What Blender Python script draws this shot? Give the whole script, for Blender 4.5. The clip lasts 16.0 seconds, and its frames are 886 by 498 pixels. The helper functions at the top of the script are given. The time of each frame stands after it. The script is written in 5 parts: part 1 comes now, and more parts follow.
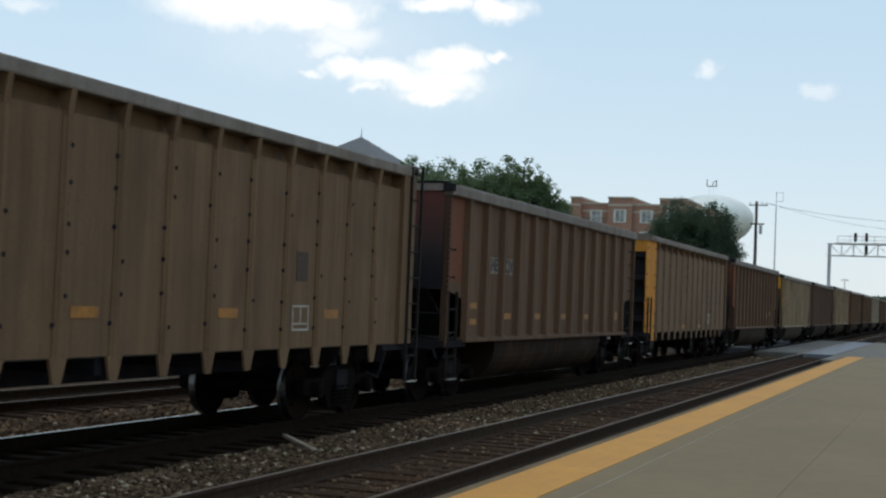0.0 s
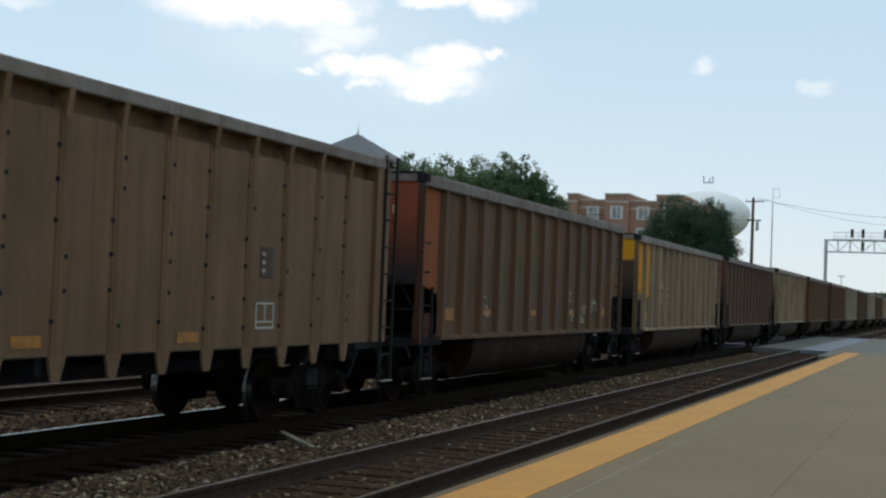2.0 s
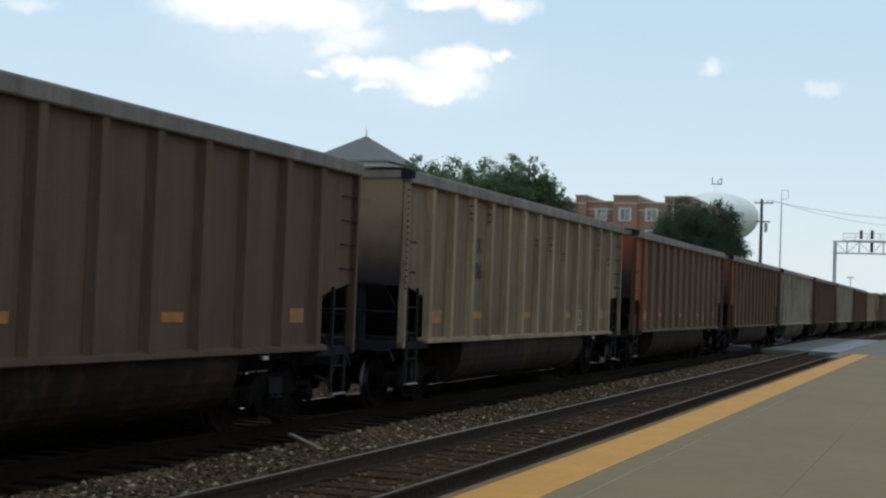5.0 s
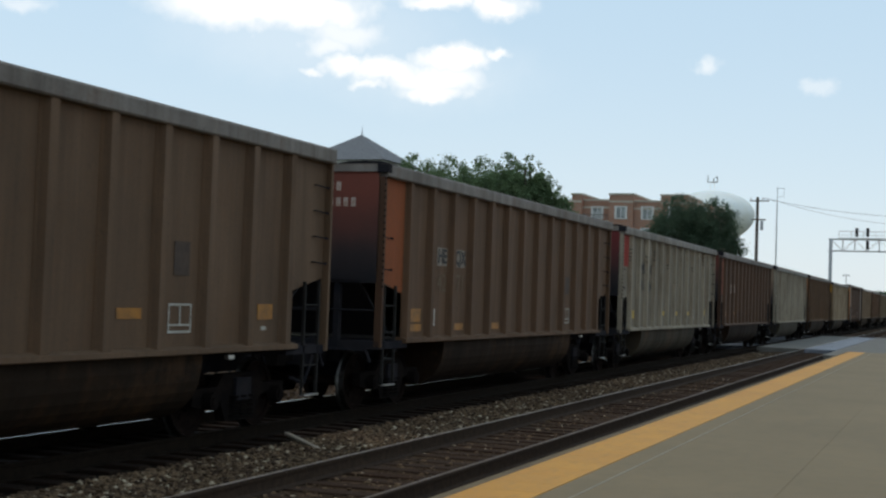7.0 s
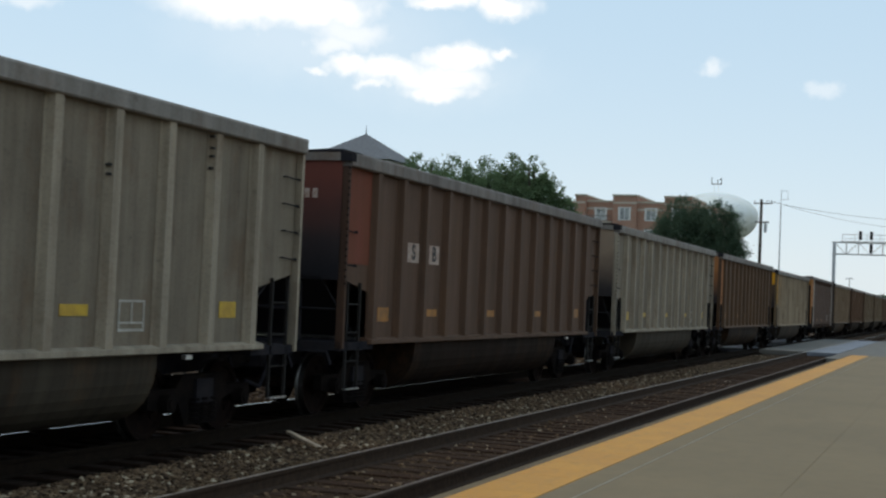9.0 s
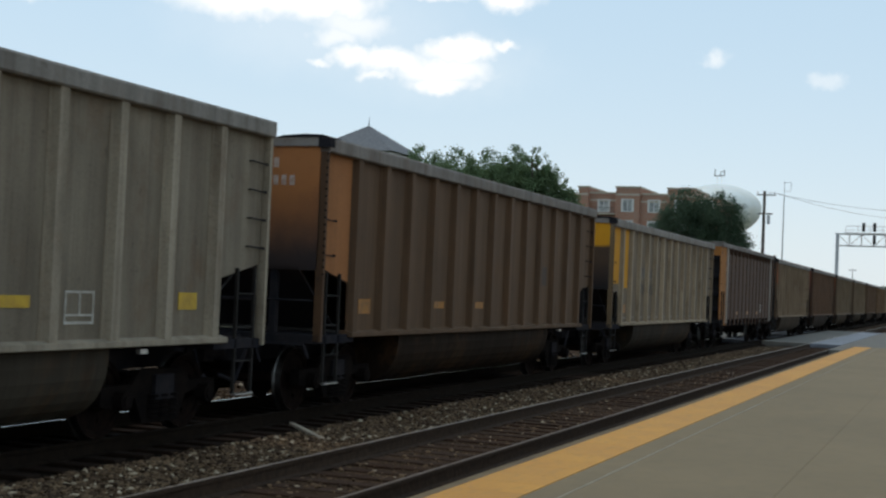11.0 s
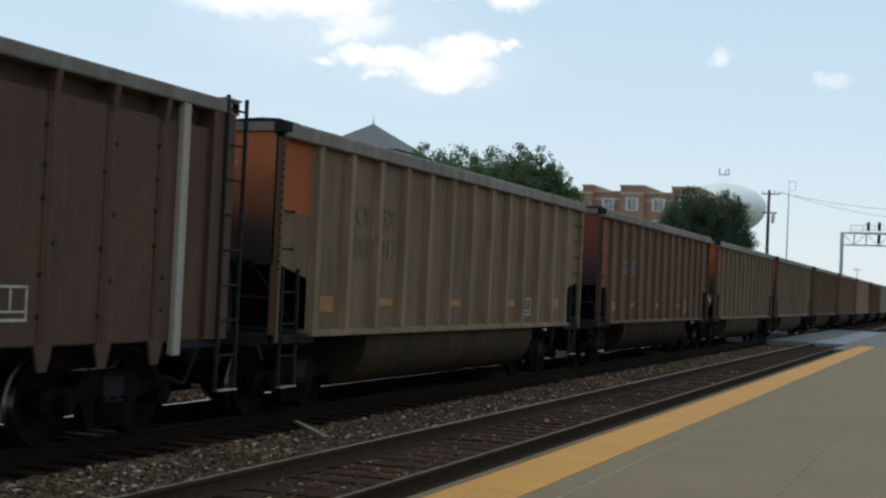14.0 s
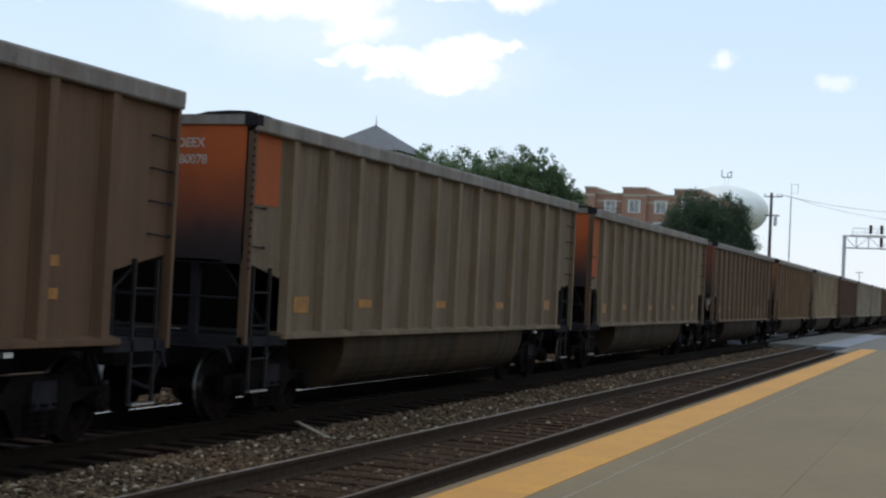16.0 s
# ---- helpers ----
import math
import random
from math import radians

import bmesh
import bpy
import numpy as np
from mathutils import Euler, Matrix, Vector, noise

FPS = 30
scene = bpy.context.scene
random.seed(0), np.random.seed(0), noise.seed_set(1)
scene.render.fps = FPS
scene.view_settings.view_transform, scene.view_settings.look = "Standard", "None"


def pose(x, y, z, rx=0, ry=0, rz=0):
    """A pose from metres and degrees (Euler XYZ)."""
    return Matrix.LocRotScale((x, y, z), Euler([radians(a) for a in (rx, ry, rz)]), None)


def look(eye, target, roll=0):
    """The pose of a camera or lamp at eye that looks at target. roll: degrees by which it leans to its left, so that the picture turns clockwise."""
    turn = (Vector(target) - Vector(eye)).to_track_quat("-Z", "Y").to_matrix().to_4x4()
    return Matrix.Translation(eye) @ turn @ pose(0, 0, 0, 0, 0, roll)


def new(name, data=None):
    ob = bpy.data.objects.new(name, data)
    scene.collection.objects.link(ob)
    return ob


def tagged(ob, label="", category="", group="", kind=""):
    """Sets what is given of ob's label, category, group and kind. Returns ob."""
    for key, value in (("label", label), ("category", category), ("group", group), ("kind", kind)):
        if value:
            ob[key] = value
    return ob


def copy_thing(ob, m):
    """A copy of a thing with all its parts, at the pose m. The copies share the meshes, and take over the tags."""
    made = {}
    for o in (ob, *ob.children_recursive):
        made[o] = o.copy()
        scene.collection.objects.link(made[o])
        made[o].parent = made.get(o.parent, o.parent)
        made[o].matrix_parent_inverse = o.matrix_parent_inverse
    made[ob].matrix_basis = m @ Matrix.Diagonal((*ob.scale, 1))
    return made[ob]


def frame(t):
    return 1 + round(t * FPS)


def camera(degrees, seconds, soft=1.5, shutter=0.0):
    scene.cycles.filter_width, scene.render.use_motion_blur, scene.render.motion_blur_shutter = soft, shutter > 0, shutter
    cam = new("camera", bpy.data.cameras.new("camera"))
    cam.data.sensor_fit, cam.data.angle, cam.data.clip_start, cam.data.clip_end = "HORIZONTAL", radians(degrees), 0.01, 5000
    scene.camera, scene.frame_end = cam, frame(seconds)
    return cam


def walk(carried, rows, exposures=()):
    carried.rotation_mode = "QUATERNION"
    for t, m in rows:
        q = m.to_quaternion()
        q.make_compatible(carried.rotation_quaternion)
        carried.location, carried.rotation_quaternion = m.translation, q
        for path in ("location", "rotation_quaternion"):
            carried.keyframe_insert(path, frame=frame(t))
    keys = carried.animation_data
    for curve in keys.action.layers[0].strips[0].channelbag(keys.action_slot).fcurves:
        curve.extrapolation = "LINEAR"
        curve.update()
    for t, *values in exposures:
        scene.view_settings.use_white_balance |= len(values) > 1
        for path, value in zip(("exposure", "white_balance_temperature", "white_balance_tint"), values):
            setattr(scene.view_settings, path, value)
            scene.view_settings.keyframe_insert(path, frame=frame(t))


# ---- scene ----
EYE_Z = 1.893
PATH = [
    (0.0, 20.563, 2.067, -2.313),
    (0.5, 20.473, 2.024, -2.249),
    (1.0, 20.339, 2.061, -2.188),
    (1.5, 20.328, 2.031, -2.311),
    (2.0, 20.432, 1.936, -2.224),
    (2.5, 20.370, 1.922, -2.296),
    (3.0, 20.700, 1.924, -2.254),
    (3.5, 20.709, 2.009, -2.204),
    (6.0, 20.824, 2.011, -2.070),
    (6.5, 20.726, 2.019, -1.969),
    (7.0, 20.625, 1.960, -1.988),
    (7.5, 20.749, 1.862, -2.131),
    (8.0, 20.783, 1.958, -2.295),
    (8.5, 20.814, 2.045, -2.459),
    (9.0, 20.745, 1.945, -2.481),
    (11.5, 20.883, 1.580, -2.452),
    (12.0, 20.754, 1.644, -2.395),
    (12.5, 20.764, 1.573, -2.376),
    (13.0, 20.806, 1.593, -2.358),
    (13.5, 20.934, 1.588, -2.521),
    (14.0, 21.042, 1.519, -2.579),
    (14.5, 21.039, 1.342, -2.646),
    (15.0, 20.815, 1.403, -2.779),
    (15.5, 20.934, 1.609, -2.875),
    (16.0, 21.125, 1.577, -2.795),
]
cam = camera(36.04, 16.0, soft=2.35, shutter=0.06)
walk(cam, [(t, pose(0, 0, EYE_Z, 90 + p, r, w)) for t, w, p, r in PATH],
     exposures=[(0, 0.0, 6780, 11), (13, 0.0, 6780, 11), (14.5, 0.02, 6780, 11), (15, 0.1, 6780, 13), (15.5, 0.2, 6780, 16), (16, 0.19, 6780, 16)])

# ---- light ----
SUN_EL, SUN_AZ = radians(63), radians(-62)      # azimuth from +y towards +x
sun_dir = Vector((math.sin(SUN_AZ) * math.cos(SUN_EL), math.cos(SUN_AZ) * math.cos(SUN_EL), math.sin(SUN_EL)))
sun = new("sun", bpy.data.lights.new("sun", "SUN"))
sun.data.energy, sun.data.angle, sun.data.color = 0.7, radians(12), (1, 0.93, 0.84)
sun.matrix_world = look(sun_dir * 200, (0, 0, 0))

world = bpy.data.worlds.new("world")
scene.world = world
world.use_nodes = True
wn, wl = world.node_tree.nodes, world.node_tree.links
wn.clear()


def wnode(kind, **values):
    n = wn.new(kind)
    for k, v in values.items():
        n.inputs[k].default_value = v
    return n


def wmath(op, a, b=0.0, clamp=False):
    n = wn.new("ShaderNodeMath")
    n.operation, n.use_clamp = op, clamp
    for i, v in enumerate((a, b)):
        if isinstance(v, (int, float)):
            n.inputs[i].default_value = v
        else:
            wl.new(v, n.inputs[i])
    return n.outputs[0]


sky = wn.new("ShaderNodeTexSky")
sky.sky_type, sky.sun_disc = "NISHITA", False
sky.sun_elevation, sky.sun_rotation = SUN_EL, SUN_AZ
sky.air_density, sky.dust_density, sky.ozone_density = 1.0, 1.0, 1.6
coord = wn.new("ShaderNodeTexCoord").outputs["Generated"]
# cumulus clouds: overlapping lobes in the sky's own directions, their edges pulled about by noise
sep = wn.new("ShaderNodeSeparateXYZ")
wl.new(coord, sep.inputs[0])


def drift(scale, detail, reach):
    n = wnode("ShaderNodeTexNoise", Scale=scale, Detail=detail, Roughness=0.62)
    wl.new(coord, n.inputs["Vector"])
    c = wn.new("ShaderNodeSeparateColor")
    wl.new(n.outputs["Color"], c.inputs[0])
    return [wmath("MULTIPLY", wmath("SUBTRACT", c.outputs[q], 0.5), radians(reach)) for q in (0, 1, 2)]


wide, fine = drift(26.0, 3.0, 2.6), drift(95.0, 5.0, 0.8)
az = wmath("ADD", wmath("ADD", wmath("ARCTAN2", sep.outputs[0], sep.outputs[1]), wide[0]), fine[0])
el = wmath("ADD", wmath("ADD", wmath("ARCSINE", sep.outputs[2]), wmath("MULTIPLY", wide[1], 0.45)), wmath("MULTIPLY", fine[1], 0.7))
CLOUDS = [  # azimuth, elevation, half width, half height in degrees, strength
    (-29.5, 11.7, 3.3, 1.0, 1.0), (-26.4, 11.6, 2.2, 0.85, 0.92), (-25.2, 10.7, 1.9, 0.7, 0.55), (-26.1, 10.2, 1.3, 0.42, 0.55),
    (-25.1, 9.5, 1.1, 0.45, 0.85), (-23.2, 9.4, 1.8, 0.55, 0.85), (-20.5, 9.9, 1.5, 0.55, 0.98), (-21.3, 9.1, 2.1, 0.6, 0.8), (-21.3, 8.5, 1.4, 0.4, 0.85),
    (-18.7, 10.2, 0.5, 0.25, 0.7), (-26.6, 9.25, 0.55, 0.2, 0.6), (-24.0, 8.8, 0.75, 0.22, 0.6), (-21.5, 12.2, 1.7, 0.36, 0.85), (-18.8, 12.1, 1.4, 0.5, 0.95),
    (-9.8, 9.86, 0.6, 0.3, 0.4), (-5.4, 9.0, 0.62, 0.25, 0.26), (-38.3, 11.1, 1.1, 0.28, 0.35), (-28.4, 13.6, 5.0, 1.8, 1.0),
    (-26.5, 10.6, 6.0, 1.9, 0.16), (-21.5, 9.3, 4.2, 1.5, 0.14),
    (30, 22, 14, 4, 1.0), (75, 30, 18, 6, 1.0), (140, 24, 20, 5, 1.0), (-80, 27, 16, 5, 1.0), (-135, 20, 18, 4, 1.0), (5, 40, 14, 5, 0.9), (178, 38, 16, 7, 1.0)]
cover = None
for a, e, wa, he, power in CLOUDS:
    da = wmath("DIVIDE", wmath("SUBTRACT", az, radians(a)), radians(wa))
    de = wmath("DIVIDE", wmath("SUBTRACT", el, radians(e)), radians(he))
    d2 = wmath("SQRT", wmath("ADD", wmath("MULTIPLY", da, da), wmath("MULTIPLY", de, de)))
    lobe = wn.new("ShaderNodeMapRange")
    lobe.interpolation_type = "SMOOTHSTEP"
    for q, v in ((1, 1.5), (2, 0.2), (3, 0.0), (4, power)):
        lobe.inputs[q].default_value = v
    wl.new(d2, lobe.inputs[0])
    cover = lobe.outputs[0] if cover is None else wmath("MAXIMUM", cover, lobe.outputs[0])
cover = wmath("MINIMUM", cover, 1.0)
# thin high haze over the whole sky, whiter towards the horizon
low = wmath("POWER", wmath("SUBTRACT", 1.0, wmath("ABSOLUTE", sep.outputs[2])), 7.0)
veil = wn.new("ShaderNodeMix")
veil.data_type = "RGBA"
wl.new(low, veil.inputs[0])
veil.inputs[6].default_value, veil.inputs[7].default_value = (4.45, 6.5, 8.25, 1), (7.2, 8.2, 8.9, 1)
mixh = wn.new("ShaderNodeMix")
mixh.data_type = "RGBA"
mixh.inputs[0].default_value = 0.8
wl.new(sky.outputs[0], mixh.inputs[6])
wl.new(veil.outputs[2], mixh.inputs[7])
mixc = wn.new("ShaderNodeMix")
mixc.data_type = "RGBA"
wl.new(cover, mixc.inputs[0])
wl.new(mixh.outputs[2], mixc.inputs[6])
mixc.inputs[7].default_value = (10.6, 10.5, 10.3, 1)
bg = wnode("ShaderNodeBackground", Strength=0.115)
wl.new(mixc.outputs[2], bg.inputs["Color"])
wl.new(bg.outputs[0], wn.new("ShaderNodeOutputWorld").inputs[0])

# ---- materials ----


class Mat:
    """A small builder of node materials."""

    def __init__(self, name, rough=0.8, metal=0.0, spec=0.5, vary=False):
        self.vary = vary        # each object gets stains of its own
        self.m = bpy.data.materials.new(name)
        self.m.use_nodes = True
        self.n, self.l = self.m.node_tree.nodes, self.m.node_tree.links
        self.b = self.n["Principled BSDF"]
        self.b.inputs["Roughness"].default_value = rough
        self.b.inputs["Metallic"].default_value = metal
        self.b.inputs["Specular IOR Level"].default_value = spec
        self.tc = self.n.new("ShaderNodeTexCoord")

    def put(self, src, sock):
        if isinstance(src, (int, float, tuple)):
            sock.default_value = (*src, 1) if isinstance(src, tuple) and len(src) == 3 else src
        else:
            self.l.new(src, sock)

    def coords(self, stretch=(1, 1, 1)):
        mp = self.n.new("ShaderNodeMapping")
        mp.inputs["Scale"].default_value = stretch
        self.l.new(self.tc.outputs["Object"], mp.inputs["Vector"])
        if self.vary:
            shift = self.n.new("ShaderNodeVectorMath")
            shift.operation = "SCALE"
            shift.inputs[0].default_value = (31, 47, 19)
            self.l.new(self.info("Random"), shift.inputs["Scale"])
            self.l.new(shift.outputs[0], mp.inputs["Location"])
        return mp.outputs[0]

    def noise(self, scale, detail=4, rough=0.55, stretch=(1, 1, 1)):
        t = self.n.new("ShaderNodeTexNoise")
        t.inputs["Scale"].default_value, t.inputs["Detail"].default_value, t.inputs["Roughness"].default_value = scale, detail, rough
        self.l.new(self.coords(stretch), t.inputs["Vector"])
        return t.outputs["Fac"]

    def cells(self, scale, stretch=(1, 1, 1), out="Color"):
        t = self.n.new("ShaderNodeTexVoronoi")
        t.inputs["Scale"].default_value = scale
        self.l.new(self.coords(stretch), t.inputs["Vector"])
        return t.outputs[out]

    def ramp(self, src, lo, hi, a=0.0, b=1.0):
        r = self.n.new("ShaderNodeMapRange")
        r.inputs["From Min"].default_value, r.inputs["From Max"].default_value = lo, hi
        r.inputs["To Min"].default_value, r.inputs["To Max"].default_value = a, b
        self.l.new(src, r.inputs["Value"])
        return r.outputs[0]

    def mix(self, fac, a, b, mode="MIX"):
        x = self.n.new("ShaderNodeMix")
        x.data_type, x.blend_type = "RGBA", mode
        self.put(fac, x.inputs[0]), self.put(a, x.inputs[6]), self.put(b, x.inputs[7])
        return x.outputs[2]

    def mul(self, a, b):
        x = self.n.new("ShaderNodeMath")
        x.operation = "MULTIPLY"
        self.put(a, x.inputs[0]), self.put(b, x.inputs[1])
        return x.outputs[0]

    def bump(self, src, depth, strength=0.6):
        x = self.n.new("ShaderNodeBump")
        x.inputs["Distance"].default_value, x.inputs["Strength"].default_value = depth, strength
        self.l.new(src, x.inputs["Height"])
        self.l.new(x.outputs[0], self.b.inputs["Normal"])

    def info(self, out):
        return self.n.new("ShaderNodeObjectInfo").outputs[out]

    def island(self):
        return self.n.new("ShaderNodeNewGeometry").outputs["Random Per Island"]

    def done(self, colour):
        self.put(colour, self.b.inputs["Base Color"])
        return self.m


def simple(name, colour, dirt, scale=6, rough=0.8, metal=0.0, depth=0.003, stretch=(1, 1, 1), spec=0.3):
    """One colour that wears into another at two scales."""
    k = Mat(name, rough, metal, spec)
    n1, n2 = k.noise(scale, 5, 0.6, stretch), k.noise(scale * 9, 3, 0.5, stretch)
    c = k.mix(k.ramp(n1, 0.38, 0.68), colour, dirt)
    c = k.mix(k.ramp(n2, 0.35, 0.75, 0, 0.35), c, dirt)
    k.bump(n2, depth)
    return k.done(c)


def paint_material(name, dust, amount, spec=0.17):
    """Railcar paint in the object's own colour under dust, rain streaks, rust and scuffs, with a dull sheen."""
    k = Mat(name, 0.65, 0.0, spec, True)
    streak = k.noise(1.0, 6, 0.6, (1.2, 3.5, 0.35))
    blotch = k.noise(0.8, 4, 0.6)
    fine = k.noise(28, 4, 0.6)
    base = k.info("Color")
    c = k.mix(k.ramp(streak, 0.34, 0.72, 0, amount), base, dust)
    c = k.mix(k.ramp(blotch, 0.45, 0.75, 0, amount * 0.6), c, (dust[0] * 0.5, dust[1] * 0.5, dust[2] * 0.5))
    rust = k.noise(1.7, 7, 0.68, (1, 1.3, 0.7))
    c = k.mix(k.ramp(rust, 0.54, 0.74, 0, amount * 0.6), c, (0.13, 0.056, 0.022))
    patches = k.noise(0.9, 9, 0.74, (1, 1, 0.8))
    c = k.mix(k.ramp(patches, 0.53, 0.66, 0, amount * 0.75), c, (0.135, 0.066, 0.028))
    scab = k.noise(3.5, 8, 0.75)
    c = k.mix(k.ramp(scab, 0.60, 0.70, 0, amount * 0.8), c, (0.040, 0.027, 0.020))
    pale = k.noise(2.3, 7, 0.7, (1, 2.2, 0.5))
    c = k.mix(k.ramp(pale, 0.62, 0.80, 0, amount * 0.3), c, (0.22, 0.165, 0.11))
    runs = k.noise(1.0, 4, 0.7, (2, 16, 0.22))
    c = k.mix(k.ramp(runs, 0.5, 0.74, 0, amount * 0.6), c, (dust[0] * 0.42, dust[1] * 0.42, dust[2] * 0.42))
    c = k.mix(k.ramp(fine, 0.45, 0.8, 0, 0.3), c, (0.04, 0.034, 0.028))
    chips = k.noise(7, 6, 0.75, (1, 1, 0.6))
    c = k.mix(k.ramp(chips, 0.66, 0.72, 0, amount * 0.8), c, (0.05, 0.026, 0.016))
    k.put(k.ramp(streak, 0.3, 0.7, 0.6, 0.8), k.b.inputs["Roughness"])
    k.bump(blotch, 0.02, 0.25)
    return k.done(c)


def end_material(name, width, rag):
    """End sheet paint darkened from the bottom by coal grime and painted-in shade; the object's alpha tells how high.
    """
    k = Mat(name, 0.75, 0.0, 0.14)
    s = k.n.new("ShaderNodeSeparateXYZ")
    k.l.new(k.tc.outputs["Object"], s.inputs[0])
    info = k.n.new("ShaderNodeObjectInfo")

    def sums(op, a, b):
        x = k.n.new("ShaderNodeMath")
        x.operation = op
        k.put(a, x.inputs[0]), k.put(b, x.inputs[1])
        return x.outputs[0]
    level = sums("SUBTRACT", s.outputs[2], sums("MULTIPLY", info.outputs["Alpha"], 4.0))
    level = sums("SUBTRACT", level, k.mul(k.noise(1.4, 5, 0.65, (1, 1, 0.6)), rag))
    # one darkening for both grime and the end's shade, put into the colour
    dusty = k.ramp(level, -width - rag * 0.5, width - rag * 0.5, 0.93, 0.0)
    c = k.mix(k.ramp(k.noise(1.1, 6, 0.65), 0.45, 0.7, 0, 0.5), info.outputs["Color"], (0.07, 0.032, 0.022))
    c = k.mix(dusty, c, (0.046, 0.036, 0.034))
    # blackest at the foot, recess shade painted in with the soot
    soot_shade = k.ramp(level, -1.15, -0.45, 0.9, 0.0)
    c = k.mix(soot_shade, c, (0.016, 0.015, 0.018))
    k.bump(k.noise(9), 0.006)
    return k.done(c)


M_PAINT = paint_material("railcar_paint", (0.064, 0.043, 0.030), 0.48)
# dirty tub paint, with the shade below the car sides in its colour
M_TUB_SHADE = paint_material("tub_shaded_paint", (0.016, 0.013, 0.011), 0.5, 0.06)
M_CLEAN = paint_material("fresh_paint", (0.15, 0.09, 0.05), 0.25, 0.1)
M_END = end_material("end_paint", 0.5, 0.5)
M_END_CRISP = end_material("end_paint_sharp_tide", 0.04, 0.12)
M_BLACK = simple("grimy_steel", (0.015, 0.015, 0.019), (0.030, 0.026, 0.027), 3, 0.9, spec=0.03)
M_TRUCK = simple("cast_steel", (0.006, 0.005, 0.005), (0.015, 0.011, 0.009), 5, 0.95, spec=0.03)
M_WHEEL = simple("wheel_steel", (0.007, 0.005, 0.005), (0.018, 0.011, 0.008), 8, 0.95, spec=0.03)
M_TREAD = simple("polished_tread", (0.17, 0.165, 0.16), (0.07, 0.065, 0.06), 8, 0.4, 1.0)
M_LADDER = simple("scuffed_grey_steel", (0.024, 0.020, 0.018), (0.015, 0.013, 0.011), 6, 0.8, spec=0.15)
M_INNER = simple("coal_dust_lining", (0.03, 0.028, 0.027), (0.06, 0.055, 0.05), 3, 0.9)
M_COAL = simple("coal", (0.012, 0.012, 0.013), (0.03, 0.03, 0.03), 9, 0.6, 0, 0.06)
M_LETTER = simple("stencil_black", (0.02, 0.02, 0.02), (0.05, 0.045, 0.04), 20, 0.7)
M_WHITE = simple("stencil_white", (0.50, 0.47, 0.41), (0.30, 0.27, 0.22), 14, 0.7)
M_OLD = simple("old_white_stencil", (0.46, 0.36, 0.30), (0.30, 0.19, 0.14), 14, 0.8)
M_DARK_PANEL = simple("dark_stencil_panel", (0.048, 0.030, 0.022), (0.075, 0.048, 0.033), 14, 0.7)
M_DUSTY_PANEL = simple("dusty_mark_panel", (0.27, 0.225, 0.18), (0.16, 0.115, 0.085), 9, 0.75)
M_GHOST = simple("ghost_stencil", (0.135, 0.092, 0.056), (0.16, 0.115, 0.072), 9, 0.8)
M_PLATE = simple("reflector_yellow", (0.40, 0.155, 0.018), (0.19, 0.085, 0.022), 6, 0.5)
M_PLATE_YELLOW = simple("reflector_bright_yellow", (0.56, 0.35, 0.03), (0.36, 0.21, 0.03), 6, 0.5)
M_SILVER = simple("bright_steel", (0.62, 0.6, 0.57), (0.4, 0.38, 0.35), 20, 0.35, 0.9)
M_RUST = simple("rail_rust", (0.030, 0.019, 0.013), (0.060, 0.036, 0.022), 14, 0.9, spec=0.1)
M_HEAD = simple("rail_head", (0.46, 0.44, 0.41), (0.25, 0.23, 0.2), 6, 0.2, 1.0, 0.0004)
M_DULL = simple("rail_head_brown", (0.19, 0.142, 0.11), (0.10, 0.073, 0.055), 9, 0.6, 0.7, 0.001)
M_WORN = simple("rail_head_worn", (0.56, 0.49, 0.43), (0.30, 0.235, 0.19), 5, 0.42, 1.0, 0.0006)


def tie_material(name="creosoted_tie", soot_shade=0.0):
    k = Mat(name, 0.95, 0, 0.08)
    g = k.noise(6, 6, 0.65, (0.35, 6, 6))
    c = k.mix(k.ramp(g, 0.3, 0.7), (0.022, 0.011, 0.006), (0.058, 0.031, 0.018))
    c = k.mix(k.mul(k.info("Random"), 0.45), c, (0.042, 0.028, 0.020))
    # ties below the train go darker: its shade is painted into the wood
    c = k.mix(k.ramp(k.noise(1.2, 4), 0.2, 0.7, soot_shade, soot_shade * 0.7), c, (0.007, 0.005, 0.004))
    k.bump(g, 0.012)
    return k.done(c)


def ballast_material(name, tint):
    k = Mat(name, 0.97, 0, 0.06)
    col = k.cells(17)
    bw = k.n.new("ShaderNodeRGBToBW")
    k.l.new(col, bw.inputs[0])
    c = k.mix(bw.outputs[0], tuple(v * 0.35 for v in tint), tuple(v * 1.25 for v in tint))
    c = k.mix(k.ramp(k.noise(0.7, 5), 0.4, 0.7, 0, 0.55), c, tuple(v * 0.45 for v in tint))
    k.bump(k.cells(17, out="Distance"), 0.05, 0.9)
    return k.done(c)


def stone_material():
    k = Mat("crushed_stone", 0.95, 0, 0.12)
    r = k.island()
    c = k.mix(r, (0.028, 0.016, 0.010), (0.215, 0.138, 0.080))
    c = k.mix(k.ramp(r, 0.93, 0.97), c, (0.50, 0.40, 0.28))
    c = k.mix(k.ramp(k.noise(0.9, 5), 0.42, 0.7, 0, 0.5), c, (0.040, 0.022, 0.013))
    return k.done(c)


